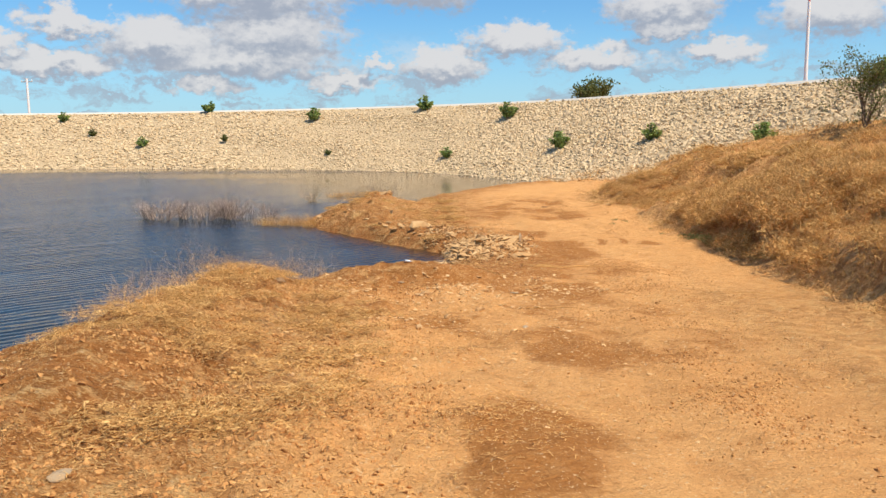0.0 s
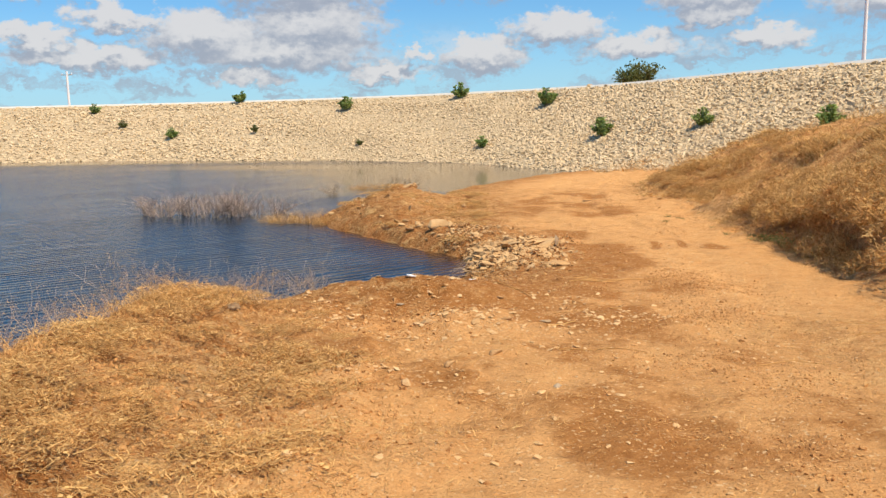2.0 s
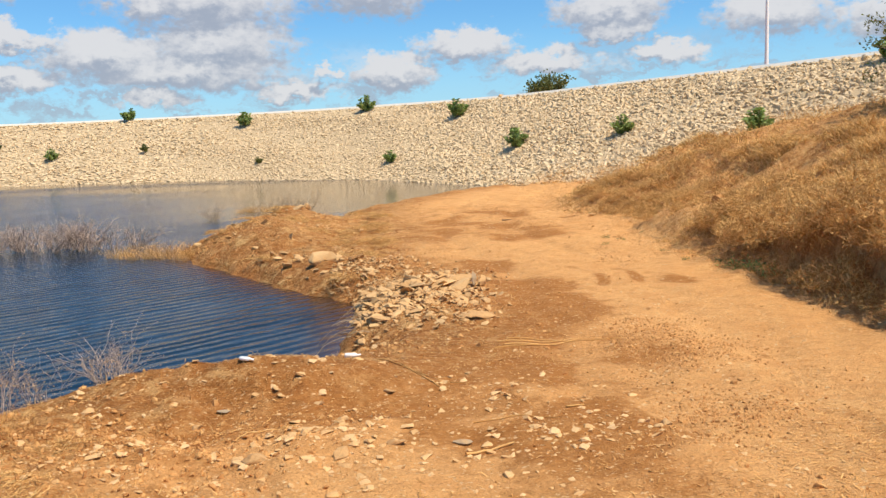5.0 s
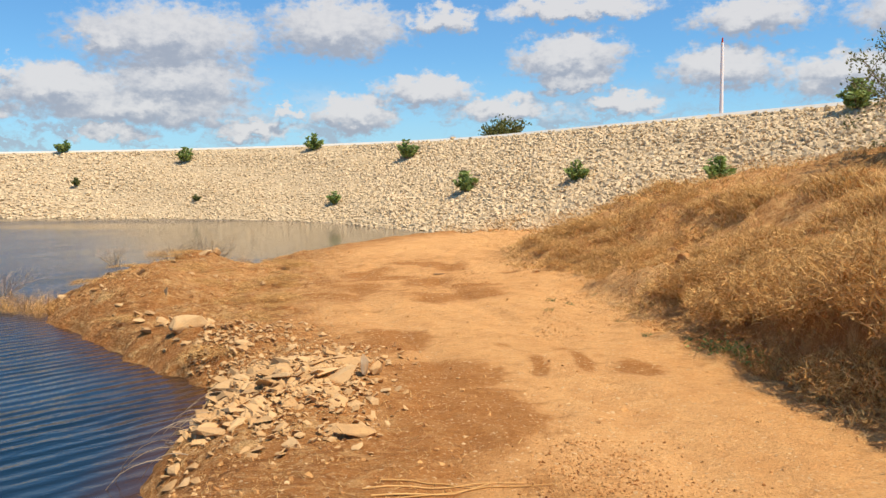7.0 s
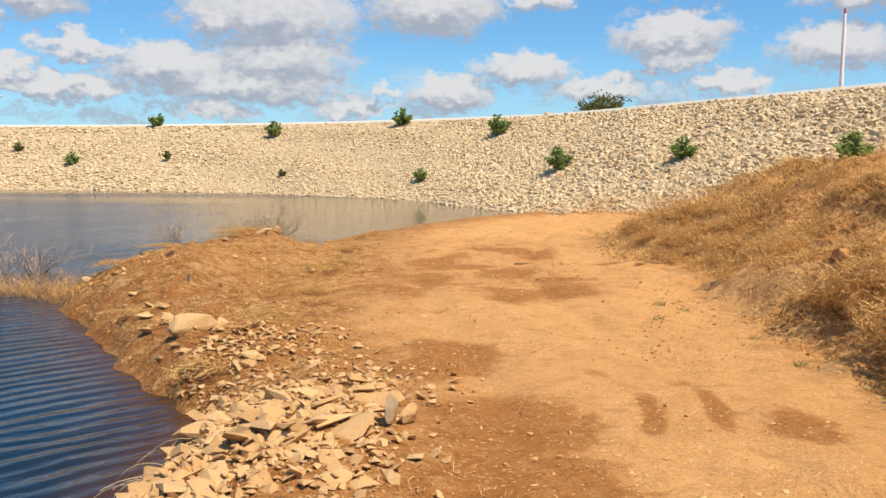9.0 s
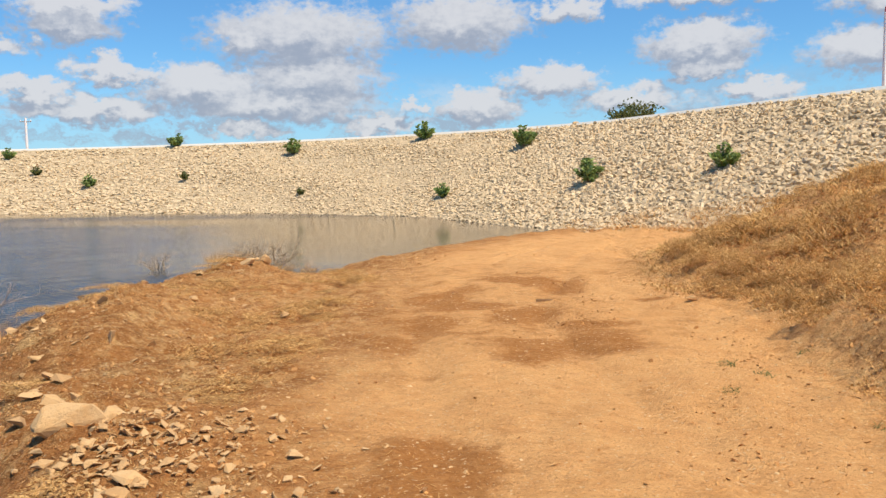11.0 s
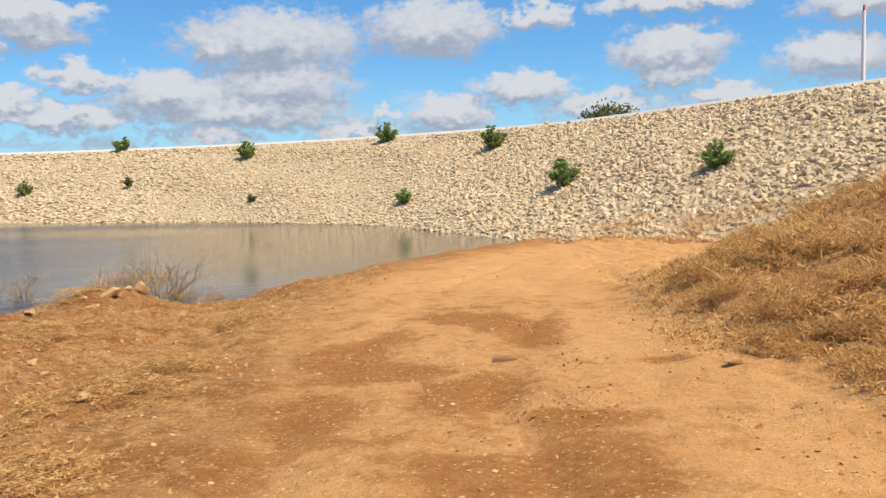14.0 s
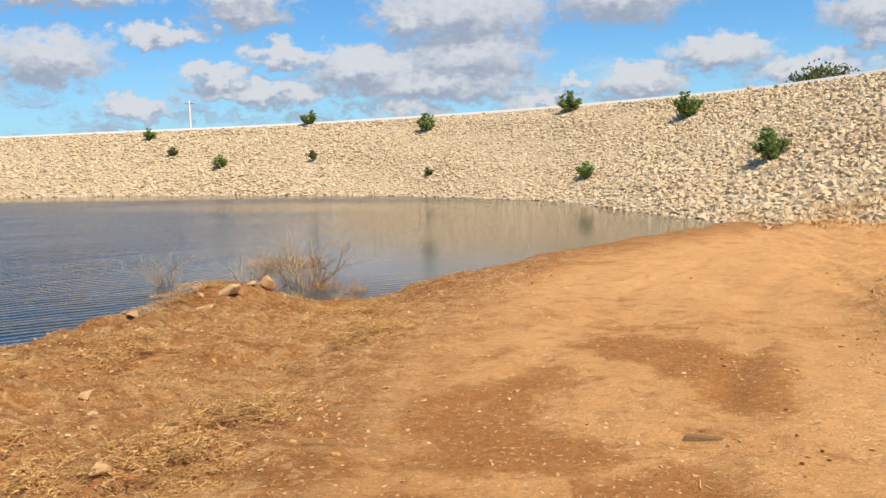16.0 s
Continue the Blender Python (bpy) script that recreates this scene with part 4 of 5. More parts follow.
DROWNED = make_plant("drowned_twig", (0.32, 0.23, 0.18), (0.56, 0.42, 0.33), 0.9)
DEAD = [dead_shrub(500 + k, 19, 1.0, 2, 0.7, 0.009) for k in range(3)]
DEAD_MESH = [g.wood("dead_shrub") for g in DEAD]
for me in DEAD_MESH:
    me.materials.append(DROWNED)
q = random.Random(3)
for x, y, size in [(-8.4, 24.1, .75), (-7.8, 23.6, .8), (-7.2, 23.9, .9), (-6.6, 23.4, .95), (-6.0, 23.9, 1.0), (-5.5, 24.0, .8), (-5.0, 24.2, .75), (-6.9, 24.6, .7), (-8.1, 23.8, .9), (-7.5, 24.3, .9), (-6.3, 24.2, .95), (-5.8, 23.5, .9), (-4.5, 29.8, .6), (-2.2, 29.9, .95), (-3.1, 29.8, .75), (-2.6, 30.3, .6)]:
    k = q.randrange(3)
    me = DEAD_MESH[k]
    if y > 28:
        me = me.copy()
        me.materials[0] = PALE_TWIG
    ob = thing("dead_shrub", me, None, "bare grey dead shrub standing in the shallow water", "shrub", group="drowned shrubs")
    ob.matrix_basis = pose(x, y, -0.02, 0, 0, q.uniform(0, 360)) @ Matrix.Diagonal((size * 1.2, size * 1.2, size * (0.78 if y < 28 else 0.9), 1))


def grass_tuft(seed, count, spread_r, height, width=0.004, lean=0.6):
    q = np.random.RandomState(seed)
    a, d = q.uniform(0, 2 * np.pi, count), np.sqrt(q.uniform(0, 1, count)) * spread_r
    pts = np.stack([d * np.cos(a), d * np.sin(a), np.full(count, -0.02)], 1)
    v, f = blades(pts, np.full(count, lean), np.full(count, height), width, q, 0.7)
    return raw_mesh("grass_tuft", v, f)


PALE_TUFT = [grass_tuft(600 + k, 300, 0.45, 0.42, 0.0024, 1.2) for k in range(2)]
for me in PALE_TUFT:
    me.materials.append(STRAW)
for x, y, size in [(-3.5, 21.9, 1.0), (-3.9, 22.1, .95), (-4.3, 22.0, .9), (-3.2, 21.5, .8), (-4.7, 22.2, .7), (-3.6, 32.3, .8), (-3.2, 32.4, .7), (-4.0, 32.2, .7), (-1.9, 29.8, .6), (-1.3, 29.5, .4), (-2.0, 28.9, .35), (-1.2, 28.7, .4)]:
    ob = thing("grass_tuft", PALE_TUFT[q.randrange(2)], None, "pale dry reeds at the edge of the water", "grass", group="dry reeds")
    ob.matrix_basis = pose(x, y, max(0.0, float(land(x, y))), 0, 0, q.uniform(0, 360)) @ Matrix.Diagonal((size, size, size, 1))
# stalks along the near shore's crest
STALK = [dead_shrub(520 + k, 9, 1.1, 2, 0.6, 0.0055, (0.022, 0.012, 1, 0.04)) for k in range(3)]
STALK_MESH = [(g.wood("stem"), g.leaves("withered_foliage")) for g in STALK]
for x, y, size in [(-3.1, 8.2, .55), (-3.0, 8.7, .5), (-3.05, 10.2, .75), (-2.8, 10.7, .7), (-2.4, 11.0, .55), (-2.0, 11.3, .6), (-3.1, 9.4, .5), (-3.1, 7.2, .4), (-1.9, 13.0, .7), (-2.3, 12.7, .6), (-2.2, 11.3, .55), (-2.7, 10.2, .5), (-3.1, 28.1, .5), (-1.35, 29.5, .6), (-2.3, 28.7, .65), (-1.9, 29.9, .55)]:
    k = q.randrange(3)
    ob = empty_thing("dry_weed", (x, y, max(-0.05, float(land(x, y)) - 0.02)), "thin dry weed with withered leaves on the shore", "weed", "dry weeds")
    ob.matrix_basis = ob.matrix_basis @ pose(0, 0, 0, 0, 0, q.uniform(0, 360)) @ Matrix.Diagonal((size * .85, size * .85, size * .72, 1))
    part("stem", STALK_MESH[k][0], DROWNED, ob)
    part("withered_foliage", STALK_MESH[k][1], STRAW, ob)
for x, y in [(-2.5, 9.9), (-2.2, 10.5), (-1.8, 10.9), (-2.7, 9.3), (-2.9, 8.9), (-2.9, 7.9)]:
    ob = thing("grass_tuft", PALE_TUFT[q.randrange(2)], None, "straw-coloured grass tuft on the shore's edge", "grass", group="shore tufts")
    s = q.uniform(0.45, 0.75)
    ob.matrix_basis = pose(x, y, float(land(x, y)), 0, 0, q.uniform(0, 360)) @ Matrix.Diagonal((s, s, s * 0.7, 1))
# drowned twigs in the cove
ob = thing("dead_shrub", DEAD_MESH[1], None, "bare pale twigs standing out of the cove's water", "shrub", group="drowned shrubs")
ob.matrix_basis = pose(-2.0, 13.3, -0.02, 0, 0, 40) @ Matrix.Diagonal((.55, .55, .5, 1))

# ---- green weeds by the track ----
GREEN_TUFT = grass_tuft(640, 70, 0.08, 0.07, 0.003, 1.4)
GREEN_TUFT.materials.append(LEAF_DULL)
for x, y, s in [(4.57, 16.96, .9), (4.82, 16.57, 1.0), (4.12, 19.58, 1.1), (4.31, 19.22, 1.0), (3.9, 18.76, .9), (4.6, 18.0, .8), (4.9, 19.9, 1.0)]:
    ob = thing("weed_tuft", GREEN_TUFT, None, "small grey-green weed tuft on the bare track", "weed", group="weed tufts")
    ob.matrix_basis = pose(x, y, float(land(x, y)), 0, 0, q.uniform(0, 360)) @ Matrix.Diagonal((s, s, s, 1))
g = Growth(650)
for _ in range(420):
    x, y = g.r.gauss(0, .15), g.r.gauss(0, .27)
    g.leaf((x, y, g.r.uniform(0, .14)), (g.r.gauss(0, 1), g.r.gauss(0, 1), g.r.uniform(0, 1)), g.r.uniform(.02, .045), g.r.uniform(.014, .026))
ob = empty_thing("creeper", (5.05, 16.0, float(land(5.05, 16.0))), "low green creeper in the shade of the cut bank", "weed")
part("foliage", g.leaves("foliage"), LEAF, ob)
# bare pale twigs at the mouth of the hollow
for x, y, s in [(5.05, 14.9, .5), (5.2, 14.4, .45), (5.1, 13.8, .5)]:
    me = DEAD_MESH[q.randrange(3)].copy()
    me.materials[0] = DARK_DRY
    ob = thing("bare_shrub", me, None, "bare bleached twigs before the hollow in the bank", "shrub", group="bare twigs")
    ob.matrix_basis = pose(x, y, float(land(x, y)) - .02, 0, 0, q.uniform(0, 360)) @ Matrix.Diagonal((s, s, s, 1))

# ---- trees and poles ----
def tree(name, x, y, z, label, seed, limbs, height, leaf, mat, depth=3, lift=0.06, wide=0.7, radius=0.05):
    g = Growth(seed)
    for _ in range(limbs):
        a, lean = g.r.uniform(0, 6.28), g.r.uniform(.15, wide)
        g.branch((0, 0, -0.15), (math.cos(a) * lean, math.sin(a) * lean, 1), height * .36, radius, depth, 3, .55, .2, leaf, lift)
    ob = empty_thing(name, (x, y, z), label, "tree")
    part("trunk", g.wood("trunk"), TWIG, ob)
    part("crown", g.leaves("crown"), mat, ob)
    return ob


tree("thorn_tree", 11.2, 22.0, float(land(11.2, 22.0)), "thin thorn tree with sparse fine leaves on the bank", 702, 6, 2.9, (.075, .04, 4, .3), LEAF_DULL, 3, .04, .9, .022)
tree("thorn_tree", 12.6, 20.6, float(land(12.6, 20.6)), "thin thorn tree with sparse fine leaves on the bank", 705, 6, 2.6, (.075, .04, 4, .3), LEAF_DULL, 3, .04, .9, .022)
tree("round_tree", 15.6, 84.0, 3.7, "round dark green tree standing beyond the dam's crest", 711, 10, 5.4, (.3, .17, 9, .8), LEAF_DULL, 2, .04, .5, .07)
tree("small_tree", 23.3, 86.0, 3.0, "small grey-green tree beyond the dam's crest", 713, 4, 5.2, (.2, .1, 3, .5), LEAF_DULL, 2, .05, .7, .05)
place_shrub(1, 18.9, 35.3, CREST_Z - 0.25, 1.1, 30)


def tapered_pole(r0, r1, height, sides=10):
    rings = np.array([[(math.cos(2 * math.pi * k / sides) * r, math.sin(2 * math.pi * k / sides) * r, z) for k in range(sides)] for r, z in ((r0, 0), (r1, height))]).reshape(-1, 3)
    i = np.arange(sides)
    return raw_mesh("pole", rings, np.stack([i, (i + 1) % sides, (i + 1) % sides + sides, i + sides], 1), True)


def box_mesh(name, sx, sy, sz, bevel=0.01):
    bm = bmesh.new()
    bmesh.ops.create_cube(bm, size=1.0)
    bmesh.ops.scale(bm, vec=(sx, sy, sz), verts=bm.verts)
    bmesh.ops.bevel(bm, geom=bm.edges[:], offset=bevel, segments=1, affect="EDGES")
    me = bpy.data.meshes.new(name)
    bm.to_mesh(me)
    bm.free()
    return me


mast = empty_thing("mast", (40.6, 91.7, 0.2), "tall slim white mast with a red tip beyond the dam", "mast")
part("shaft", tapered_pole(.27, .15, 16.1), PAINT, mast)
tip = part("tip", tapered_pole(.12, .07, .5), RED_PAINT, mast, "red painted tip")
tip.matrix_basis = pose(0, 0, 16.1)
post = empty_thing("utility_pole", (-73.0, 150.0, 0.2), "pale concrete utility pole with a cross-arm", "pole")
part("shaft", tapered_pole(.26, .18, 13.0), PAINT, post)
arm = part("cross_arm", box_mesh("cross_arm", 2.0, .14, .14), TIMBER, post)
arm.matrix_basis = pose(0, 0, 12.4)
for dx in (-.9, 0, .9):
    pin = part("insulator", box_mesh("insulator", .12, .12, .3, .03), PAINT, post)
    pin.matrix_basis = pose(dx, 0, 12.6)

# ---- sticks ----
def stick(points, r0, r1, name="stick", label="dry bleached stick lying on the track"):
    g = Growth(len(points) * 7 + int(points[0][0] * 100))
    pts = []
    for (x0, y0), (x1, y1) in zip(points, points[1:]):
        for k in range(4):
            s = k / 4
            x, y = x0 + (x1 - x0) * s, y0 + (y1 - y0) * s
            pts.append((x + g.r.uniform(-.008, .008), y + g.r.uniform(-.01, .01), float(land(x, y)) + r0 * g.r.uniform(.7, 1.8)))
    g.tube(pts, r0, r1, 6)
    return thing(name, g.wood("stick"), STRAW, label, "stick", group="fallen sticks")


for line_xy, r0, r1 in [([(.43, 12.0), (.72, 11.6), (.97, 11.18)], .008, .004), ([(.5, 11.9), (.85, 11.5), (1.1, 11.35)], .007, .003), ([(1.35, 12.5), (1.9, 12.75), (2.62, 12.68)], .010, .005), ([(1.4, 12.75), (1.9, 12.82), (2.4, 12.72)], .008, .004),
                        ([(1.45, 12.62), (1.8, 12.7), (2.2, 12.8)], .010, .004), ([(1.5, 12.9), (1.85, 12.85), (2.15, 12.7)], .008, .004), ([(.9, 10.25), (1.05, 10.3), (1.22, 10.33)], .014, .008), ([(1.58, 10.87), (1.74, 10.95)], .010, .006),
                        ([(1.0, 10.7), (1.3, 10.75), (1.55, 10.6)], .006, .003), ([(2.3, 8.7), (2.6, 8.85), (2.95, 8.8)], .006, .003), ([(-1.65, 4.55), (-1.55, 4.75)], .010, .006), ([(.9, 9.2), (1.3, 9.3), (1.7, 9.15)], .008, .004), ([(3.4, 9.6), (3.8, 9.75), (4.2, 9.6)], .006, .003),
                        ([(3.5, 10.2), (3.9, 10.0), (4.3, 10.1)], .005, .003), ([(-.4, 10.6), (-.2, 10.75), (.05, 10.72)], .006, .004), ([(2.88, 22.3), (2.9, 22.45)], .008, .006)]:
    stick(line_xy, r0 * .65, r1 * .7)
# pale wiry roots that hang from the stones to the water
roots = empty_thing("dry_roots", (0.2, 14.5, float(land(0.2, 14.5))), "pale wiry dry roots trailing from the rock pile", "roots")
for k in range(16):
    g = Growth(811 + k)
    x, y = g.r.uniform(0.08, 0.34), g.r.uniform(13.7, 15.3)
    p, d = Vector((x, y, float(land(x, y)) + 0.03)), Vector((-1, g.r.uniform(-.5, .5), g.r.uniform(.2, .9))).normalized()
    pts, reach = [p.copy()], g.r.uniform(.25, .6)
    for _ in range(6):
        d = (d + Vector((g.r.uniform(-.2, .2), g.r.uniform(-.25, .25), -.28))).normalized()
        p = p + d * reach / 6
        pts.append(p.copy())
    g.tube([q - roots.matrix_basis.translation for q in pts], .004, .002)
    part("root", g.wood("root"), PALE_TWIG, roots)
# a broken piece of bark lying on the track
bark = thing("bark", raw_mesh("bark", [(-.2, -.05, 0), (.2, -.03, 0), (.22, .05, .01), (-.19, .06, .01), (-.2, -.03, .04), (.2, -.02, .035), (.21, .035, .04), (-.18, .04, .045)],
                              [(0, 1, 5, 4), (1, 2, 6, 5), (2, 3, 7, 6), (3, 0, 4, 7), (4, 5, 6, 7), (3, 2, 1, 0)]), make_plain("brown_bark", (0.22, 0.12, 0.055), 0.9), "weathered brown piece of bark on the track", "bark")
bark.matrix_basis = pose(2.95, 22.98, float(land(2.95, 22.98)) - 0.005, 0, 0, -8) @ Matrix.Diagonal((.5, .45, .6, 1))


def bottle(x, y, turn, size):
    g = Growth(4)
    outline = [(-.11, .012), (-.105, .031), (.03, .033), (.07, .014), (.10, .013), (.102, .004)]
    sides = 10
    v = [(px * size, math.cos(6.2832 * k / sides) * pr * size, math.sin(6.2832 * k / sides) * pr * size) for px, pr in outline for k in range(sides)]
    f = [(a * sides + k, a * sides + (k + 1) % sides, (a + 1) * sides + (k + 1) % sides, (a + 1) * sides + k) for a in range(len(outline) - 1) for k in range(sides)]
    ob = empty_thing("plastic_bottle", (x, y, float(land(x, y)) + .035 * size), "white plastic bottle lying at the water's edge", "bottle", "littered bottles")
    ob.matrix_basis = ob.matrix_basis @ pose(0, 0, 0, 0, 4, turn)
    part("body", raw_mesh("body", v, f, True), PAINT, ob)
    cap = part("cap", box_mesh("cap", .022 * size, .03 * size, .03 * size, .004), PAINT, ob)
    cap.matrix_basis = pose(.11 * size, 0, 0)


bottle(.22, 12.25, 10, .55)
bottle(-.46, 11.6, -15, .45)

# ---- clods and pebbles ----
CLOD = make_stone("earth_clod", (0.36, 0.15, 0.046), (0.62, 0.32, 0.115), (0.64, 0.37, 0.14), 0.4)
r = np.random.RandomState(21)


def strewn(count, x0, x1, y0, y1, want, lo, hi, power, shapes, lift=0.15, tilt=3.14):
    """Stones strewn over the land; want gives their density between 0 and 1."""
    x, y = scatter(r, count, x0, x1, y0, y1)
    keep = (r.uniform(0, 1, count) < want(x, y)) & (side_distance(SHORE, x, y) > 0.06)
    x, y = x[keep], y[keep]
    s = lo + (hi - lo) * r.uniform(0, 1, len(x)) ** power
    p = on_land(x, y, 0.0)
    p[:, 2] += s * lift
    return heap(shapes, p, s, r, tilt), p, s


def stony(x, y):
    ins, ups = side_distance(SHORE, x, y), side_distance(FOOT, x, y)
    c = waves(x, y, 90, 9, 1.2, 5.0)
    strip = np.exp(-((x - np.interp(y, [7, 15.5], [2.1, 3.3])) / 0.4) ** 2) * step(5, 7, y) * step(16.5, 15, y)
    near_shore = step(2.6, 0.4, ins) * (0.35 + 0.3 * c)
    band = 0.9 * blob(x, y, 0.0, 10.55, 2.0, 0.75) + 0.6 * blob(x, y, 0.9, 9.0, 1.2, 0.8) + 0.5 * blob(x, y, 2.5, 10.5, .6, 2.4) + 0.35 * blob(x, y, 2.5, 22.8, 1.2, 1.2) + 0.6 * step(2.6, 0.2, x) * step(18, 19.5, y)
    return np.clip(near_shore + 0.6 * strip + band + 0.10 + 0.25 * step(-1.2, 0.1, ups) + 0.08 * c, 0.03, 1)


(v, f), _, _ = strewn(36000, -4.2, 5.5, 2.5, 33, stony, 0.008, 0.05, 2.6, SLABS, -0.02, 0.4)
thing("pebbles", raw_mesh("pebbles", v, f), PALE_ROCK, "pale pebbles and stone chips strewn over the earth", "pebbles", "stuff")
(v, f), _, _ = strewn(48000, -4.2, 7.2, 2.5, 30, lambda x, y: np.clip(step(2.8, 0.3, side_distance(SHORE, x, y)) * 0.8 + 0.7 * step(-0.5, 0.2, side_distance(FOOT, x, y)) + 0.3 * blob(x, y, -1.5, 6, 1.5, 3.5) + 0.8 * blob(x, y, -2.3, 5.5, .7, 1.7) + 0.15 * np.exp(-((x - np.interp(y, [7, 15.5], [2.1, 3.3])) / 0.4) ** 2) * step(16.5, 15, y) + 0.6 * step(1.8, 0.0, x) * step(18, 19.5, y), 0.02, 1) * np.clip(.6 + .5 * waves(x, y, 95, 8, 1.5, 5), 0.08, 1), 0.012, 0.06, 2.8, SHAPES, 0.02)
thing("clods", raw_mesh("clods", v, f), CLOD, "crumbled red earth clods along the shore and bank", "clods", "stuff")

(v, f), _, _ = strewn(19000, -0.3, 2.2, 13.2, 18.6, lambda x, y: np.clip(1.1 * blob(x, y, .7, 14.95, .62, 1.0) + .55 * blob(x, y, -.1, 17.3, .8, .7) + .4 * blob(x, y, 1.1, 16.2, .5, .5), 0, 1) * 0.8, 0.018, 0.095, 2.4, SLABS, 0.2, 0.7)
thing("rubble", raw_mesh("rubble", v, f), ROCK, "small pale broken stone strewn over the heap", "rubble", "stuff")

(v, f), _, _ = strewn(9000, -2.6, 2.2, 9.4, 12.2, lambda x, y: np.clip(0.75 * blob(x, y, .1, 10.45, 1.8, .42) + .28 * blob(x, y, -.3, 11.3, 1.6, .6), 0, 1) * np.clip(.6 + .5 * waves(x, y, 99, 7, 2, 6), .05, 1), 0.015, 0.09, 2.8, SLABS, 0.02, 0.3)
thing("stone_chips", raw_mesh("stone_chips", v, f), PALE_ROCK, "cream stone chips spread over red soil by the cove", "stones", "stuff")

(v, f), _, _ = strewn(17000, -1.6, 4.4, 3.0, 13, lambda x, y: np.clip(0.9 * np.exp(-((x - np.interp(y, [3, 7, 15.5], [1.9, 2.1, 3.2])) / 0.5) ** 2) + 0.5 * blob(x, y, 0.2, 7.2, 0.9, 1.6) + 0.06, 0, 1) * np.clip(.45 + .6 * waves(x, y, 97, 9, 1.5, 6), 0.03, 1), 0.008, 0.03, 2.4, SLABS, 0.05, 0.8)
thing("crumbs", raw_mesh("crumbs", v, f), CLOD, "trampled earth crumbs and chips along the track", "crumbs", "stuff")

(v, f), _, _ = strewn(16000, 1.6, 5.0, 16.5, 26, lambda x, y: np.clip(0.6 * np.exp(-((x - 3.6 + 0.05 * (y - 17)) / 0.35) ** 2) + 0.5 * np.exp(-((x - 4.5) / 0.3) ** 2) + 0.08, 0, 1) * np.clip(.4 + .6 * waves(x, y, 98, 9, 1.5, 6), 0.03, 1), 0.008, 0.04, 2.4, SLABS, 0.12, 0.8)
thing("crumbs", raw_mesh("crumbs", v, f), CLOD, "crumbled earth and chips beside the wheel track", "crumbs", "stuff")

(v, f), _, _ = strewn(9000, -2.0, 1.6, 5.6, 10.4, lambda x, y: np.clip(0.3 * blob(x, y, -.2, 8.6, 1.3, 1.6) + 0.05, 0, 1) * np.clip(.35 + .7 * waves(x, y, 101, 9, 2, 7), .02, 1), 0.014, 0.075, 2.8, SLABS, 0.03, 0.3)
thing("stone_chips", raw_mesh("stone_chips", v, f), PALE_ROCK, "cream stone chips trodden into the brown earth", "stones", "stuff")
(v, f), _, _ = strewn(42000, 0.9, 4.0, 4.5, 13.5, lambda x, y: np.clip(np.exp(-((x - np.interp(y, [4, 8, 13.5], [2.0, 2.1, 2.9])) / 0.65) ** 2), 0, 1) * np.clip(.4 + .65 * waves(x, y, 103, 9, 1.5, 7), .02, 1), 0.008, 0.028, 2.0, SHAPES, 0.1)
thing("gravel", raw_mesh("gravel", v, f), CLOD, "fine crumbled earth and gravel along the track", "gravel", "stuff")
(v, f), _, _ = strewn(30000, -3.6, 0.4, 3.6, 11.0, lambda x, y: np.clip(.35 + .6 * waves(x, y, 107, 9, 1.2, 5), .03, 1) * step(0.6, -0.6, x), 0.010, 0.05, 2.2, SHAPES, 0.0)
thing("clods", raw_mesh("clods", v, f), CLOD, "crumbled orange earth clods over the shore shoulder", "clods", "stuff")

# ---- larger stones ----
def stone_thing(name, me, x, y, sx, sy, sz, rx=0, ry=0, rz=0, lift=0.25, label="pale angular stone half sunk in the earth", mat=None, group="loose stones"):
    ob = new(name, me)
    tagged(ob, label, "stone", group)
    ob.matrix_basis = pose(x, y, float(land(x, y)) + sz * lift, rx, ry, rz) @ Matrix.Diagonal((sx, sy, sz, 1))
    return ob


def faceted(seed, flat, points, mat, wear=0.06):
    """A bigger rock with blunted edges."""
    v, f = rock_shape(seed, flat, points)
    bm = bmesh.new()
    vs = [bm.verts.new(p) for p in v]
    for t in f:
        bm.faces.new([vs[k] for k in t])
    bmesh.ops.dissolve_limit(bm, angle_limit=radians(9), verts=bm.verts, edges=bm.edges)
    bmesh.ops.bevel(bm, geom=bm.edges[:], offset=0.03, segments=1, affect="EDGES")
    bmesh.ops.triangulate(bm, faces=bm.faces)
    bmesh.ops.subdivide_edges(bm, edges=bm.edges[:], cuts=1)
    for q in bm.verts:
        q.co += Vector(noise.noise_vector(q.co * 4 + Vector((seed, 0, 0)))) * wear * 0.5
    bmesh.ops.triangulate(bm, faces=bm.faces)
    me = bpy.data.meshes.new("rock")
    bm.to_mesh(me)
    bm.free()
    me.materials.append(mat)
    return me


BIG = [faceted(900 + k, .62, 12, ROCK) for k in range(3)] + [faceted(920, .4, 12, GREY_ROCK), faceted(921, .45, 11, ROCK), faceted(922, .5, 12, ROCK)]
stone_thing("boulder", BIG[0], -0.45, 17.86, .44, .32, .5, -25, 8, 25, .0, "pale angular boulder on the shore mound")
stone_thing("boulder", BIG[1], -0.25, 18.0, .24, .2, .24, 10, 0, 70, .0, "pale angular boulder on the shore mound")
stone_thing("slab_stone", BIG[3], 1.46, 15.22, .19, .28, .16, 84, 10, 70, .5, "grey slab of stone standing on edge")
stone_thing("slab_stone", BIG[5], 1.56, 15.26, .15, .2, .12, 80, -14, 50, .5, "grey slab of stone standing on edge")
stone_thing("slab_stone", BIG[4], 1.36, 13.72, .32, .22, .17, 4, 8, 10, .15, "flat pale slab lying on the earth")
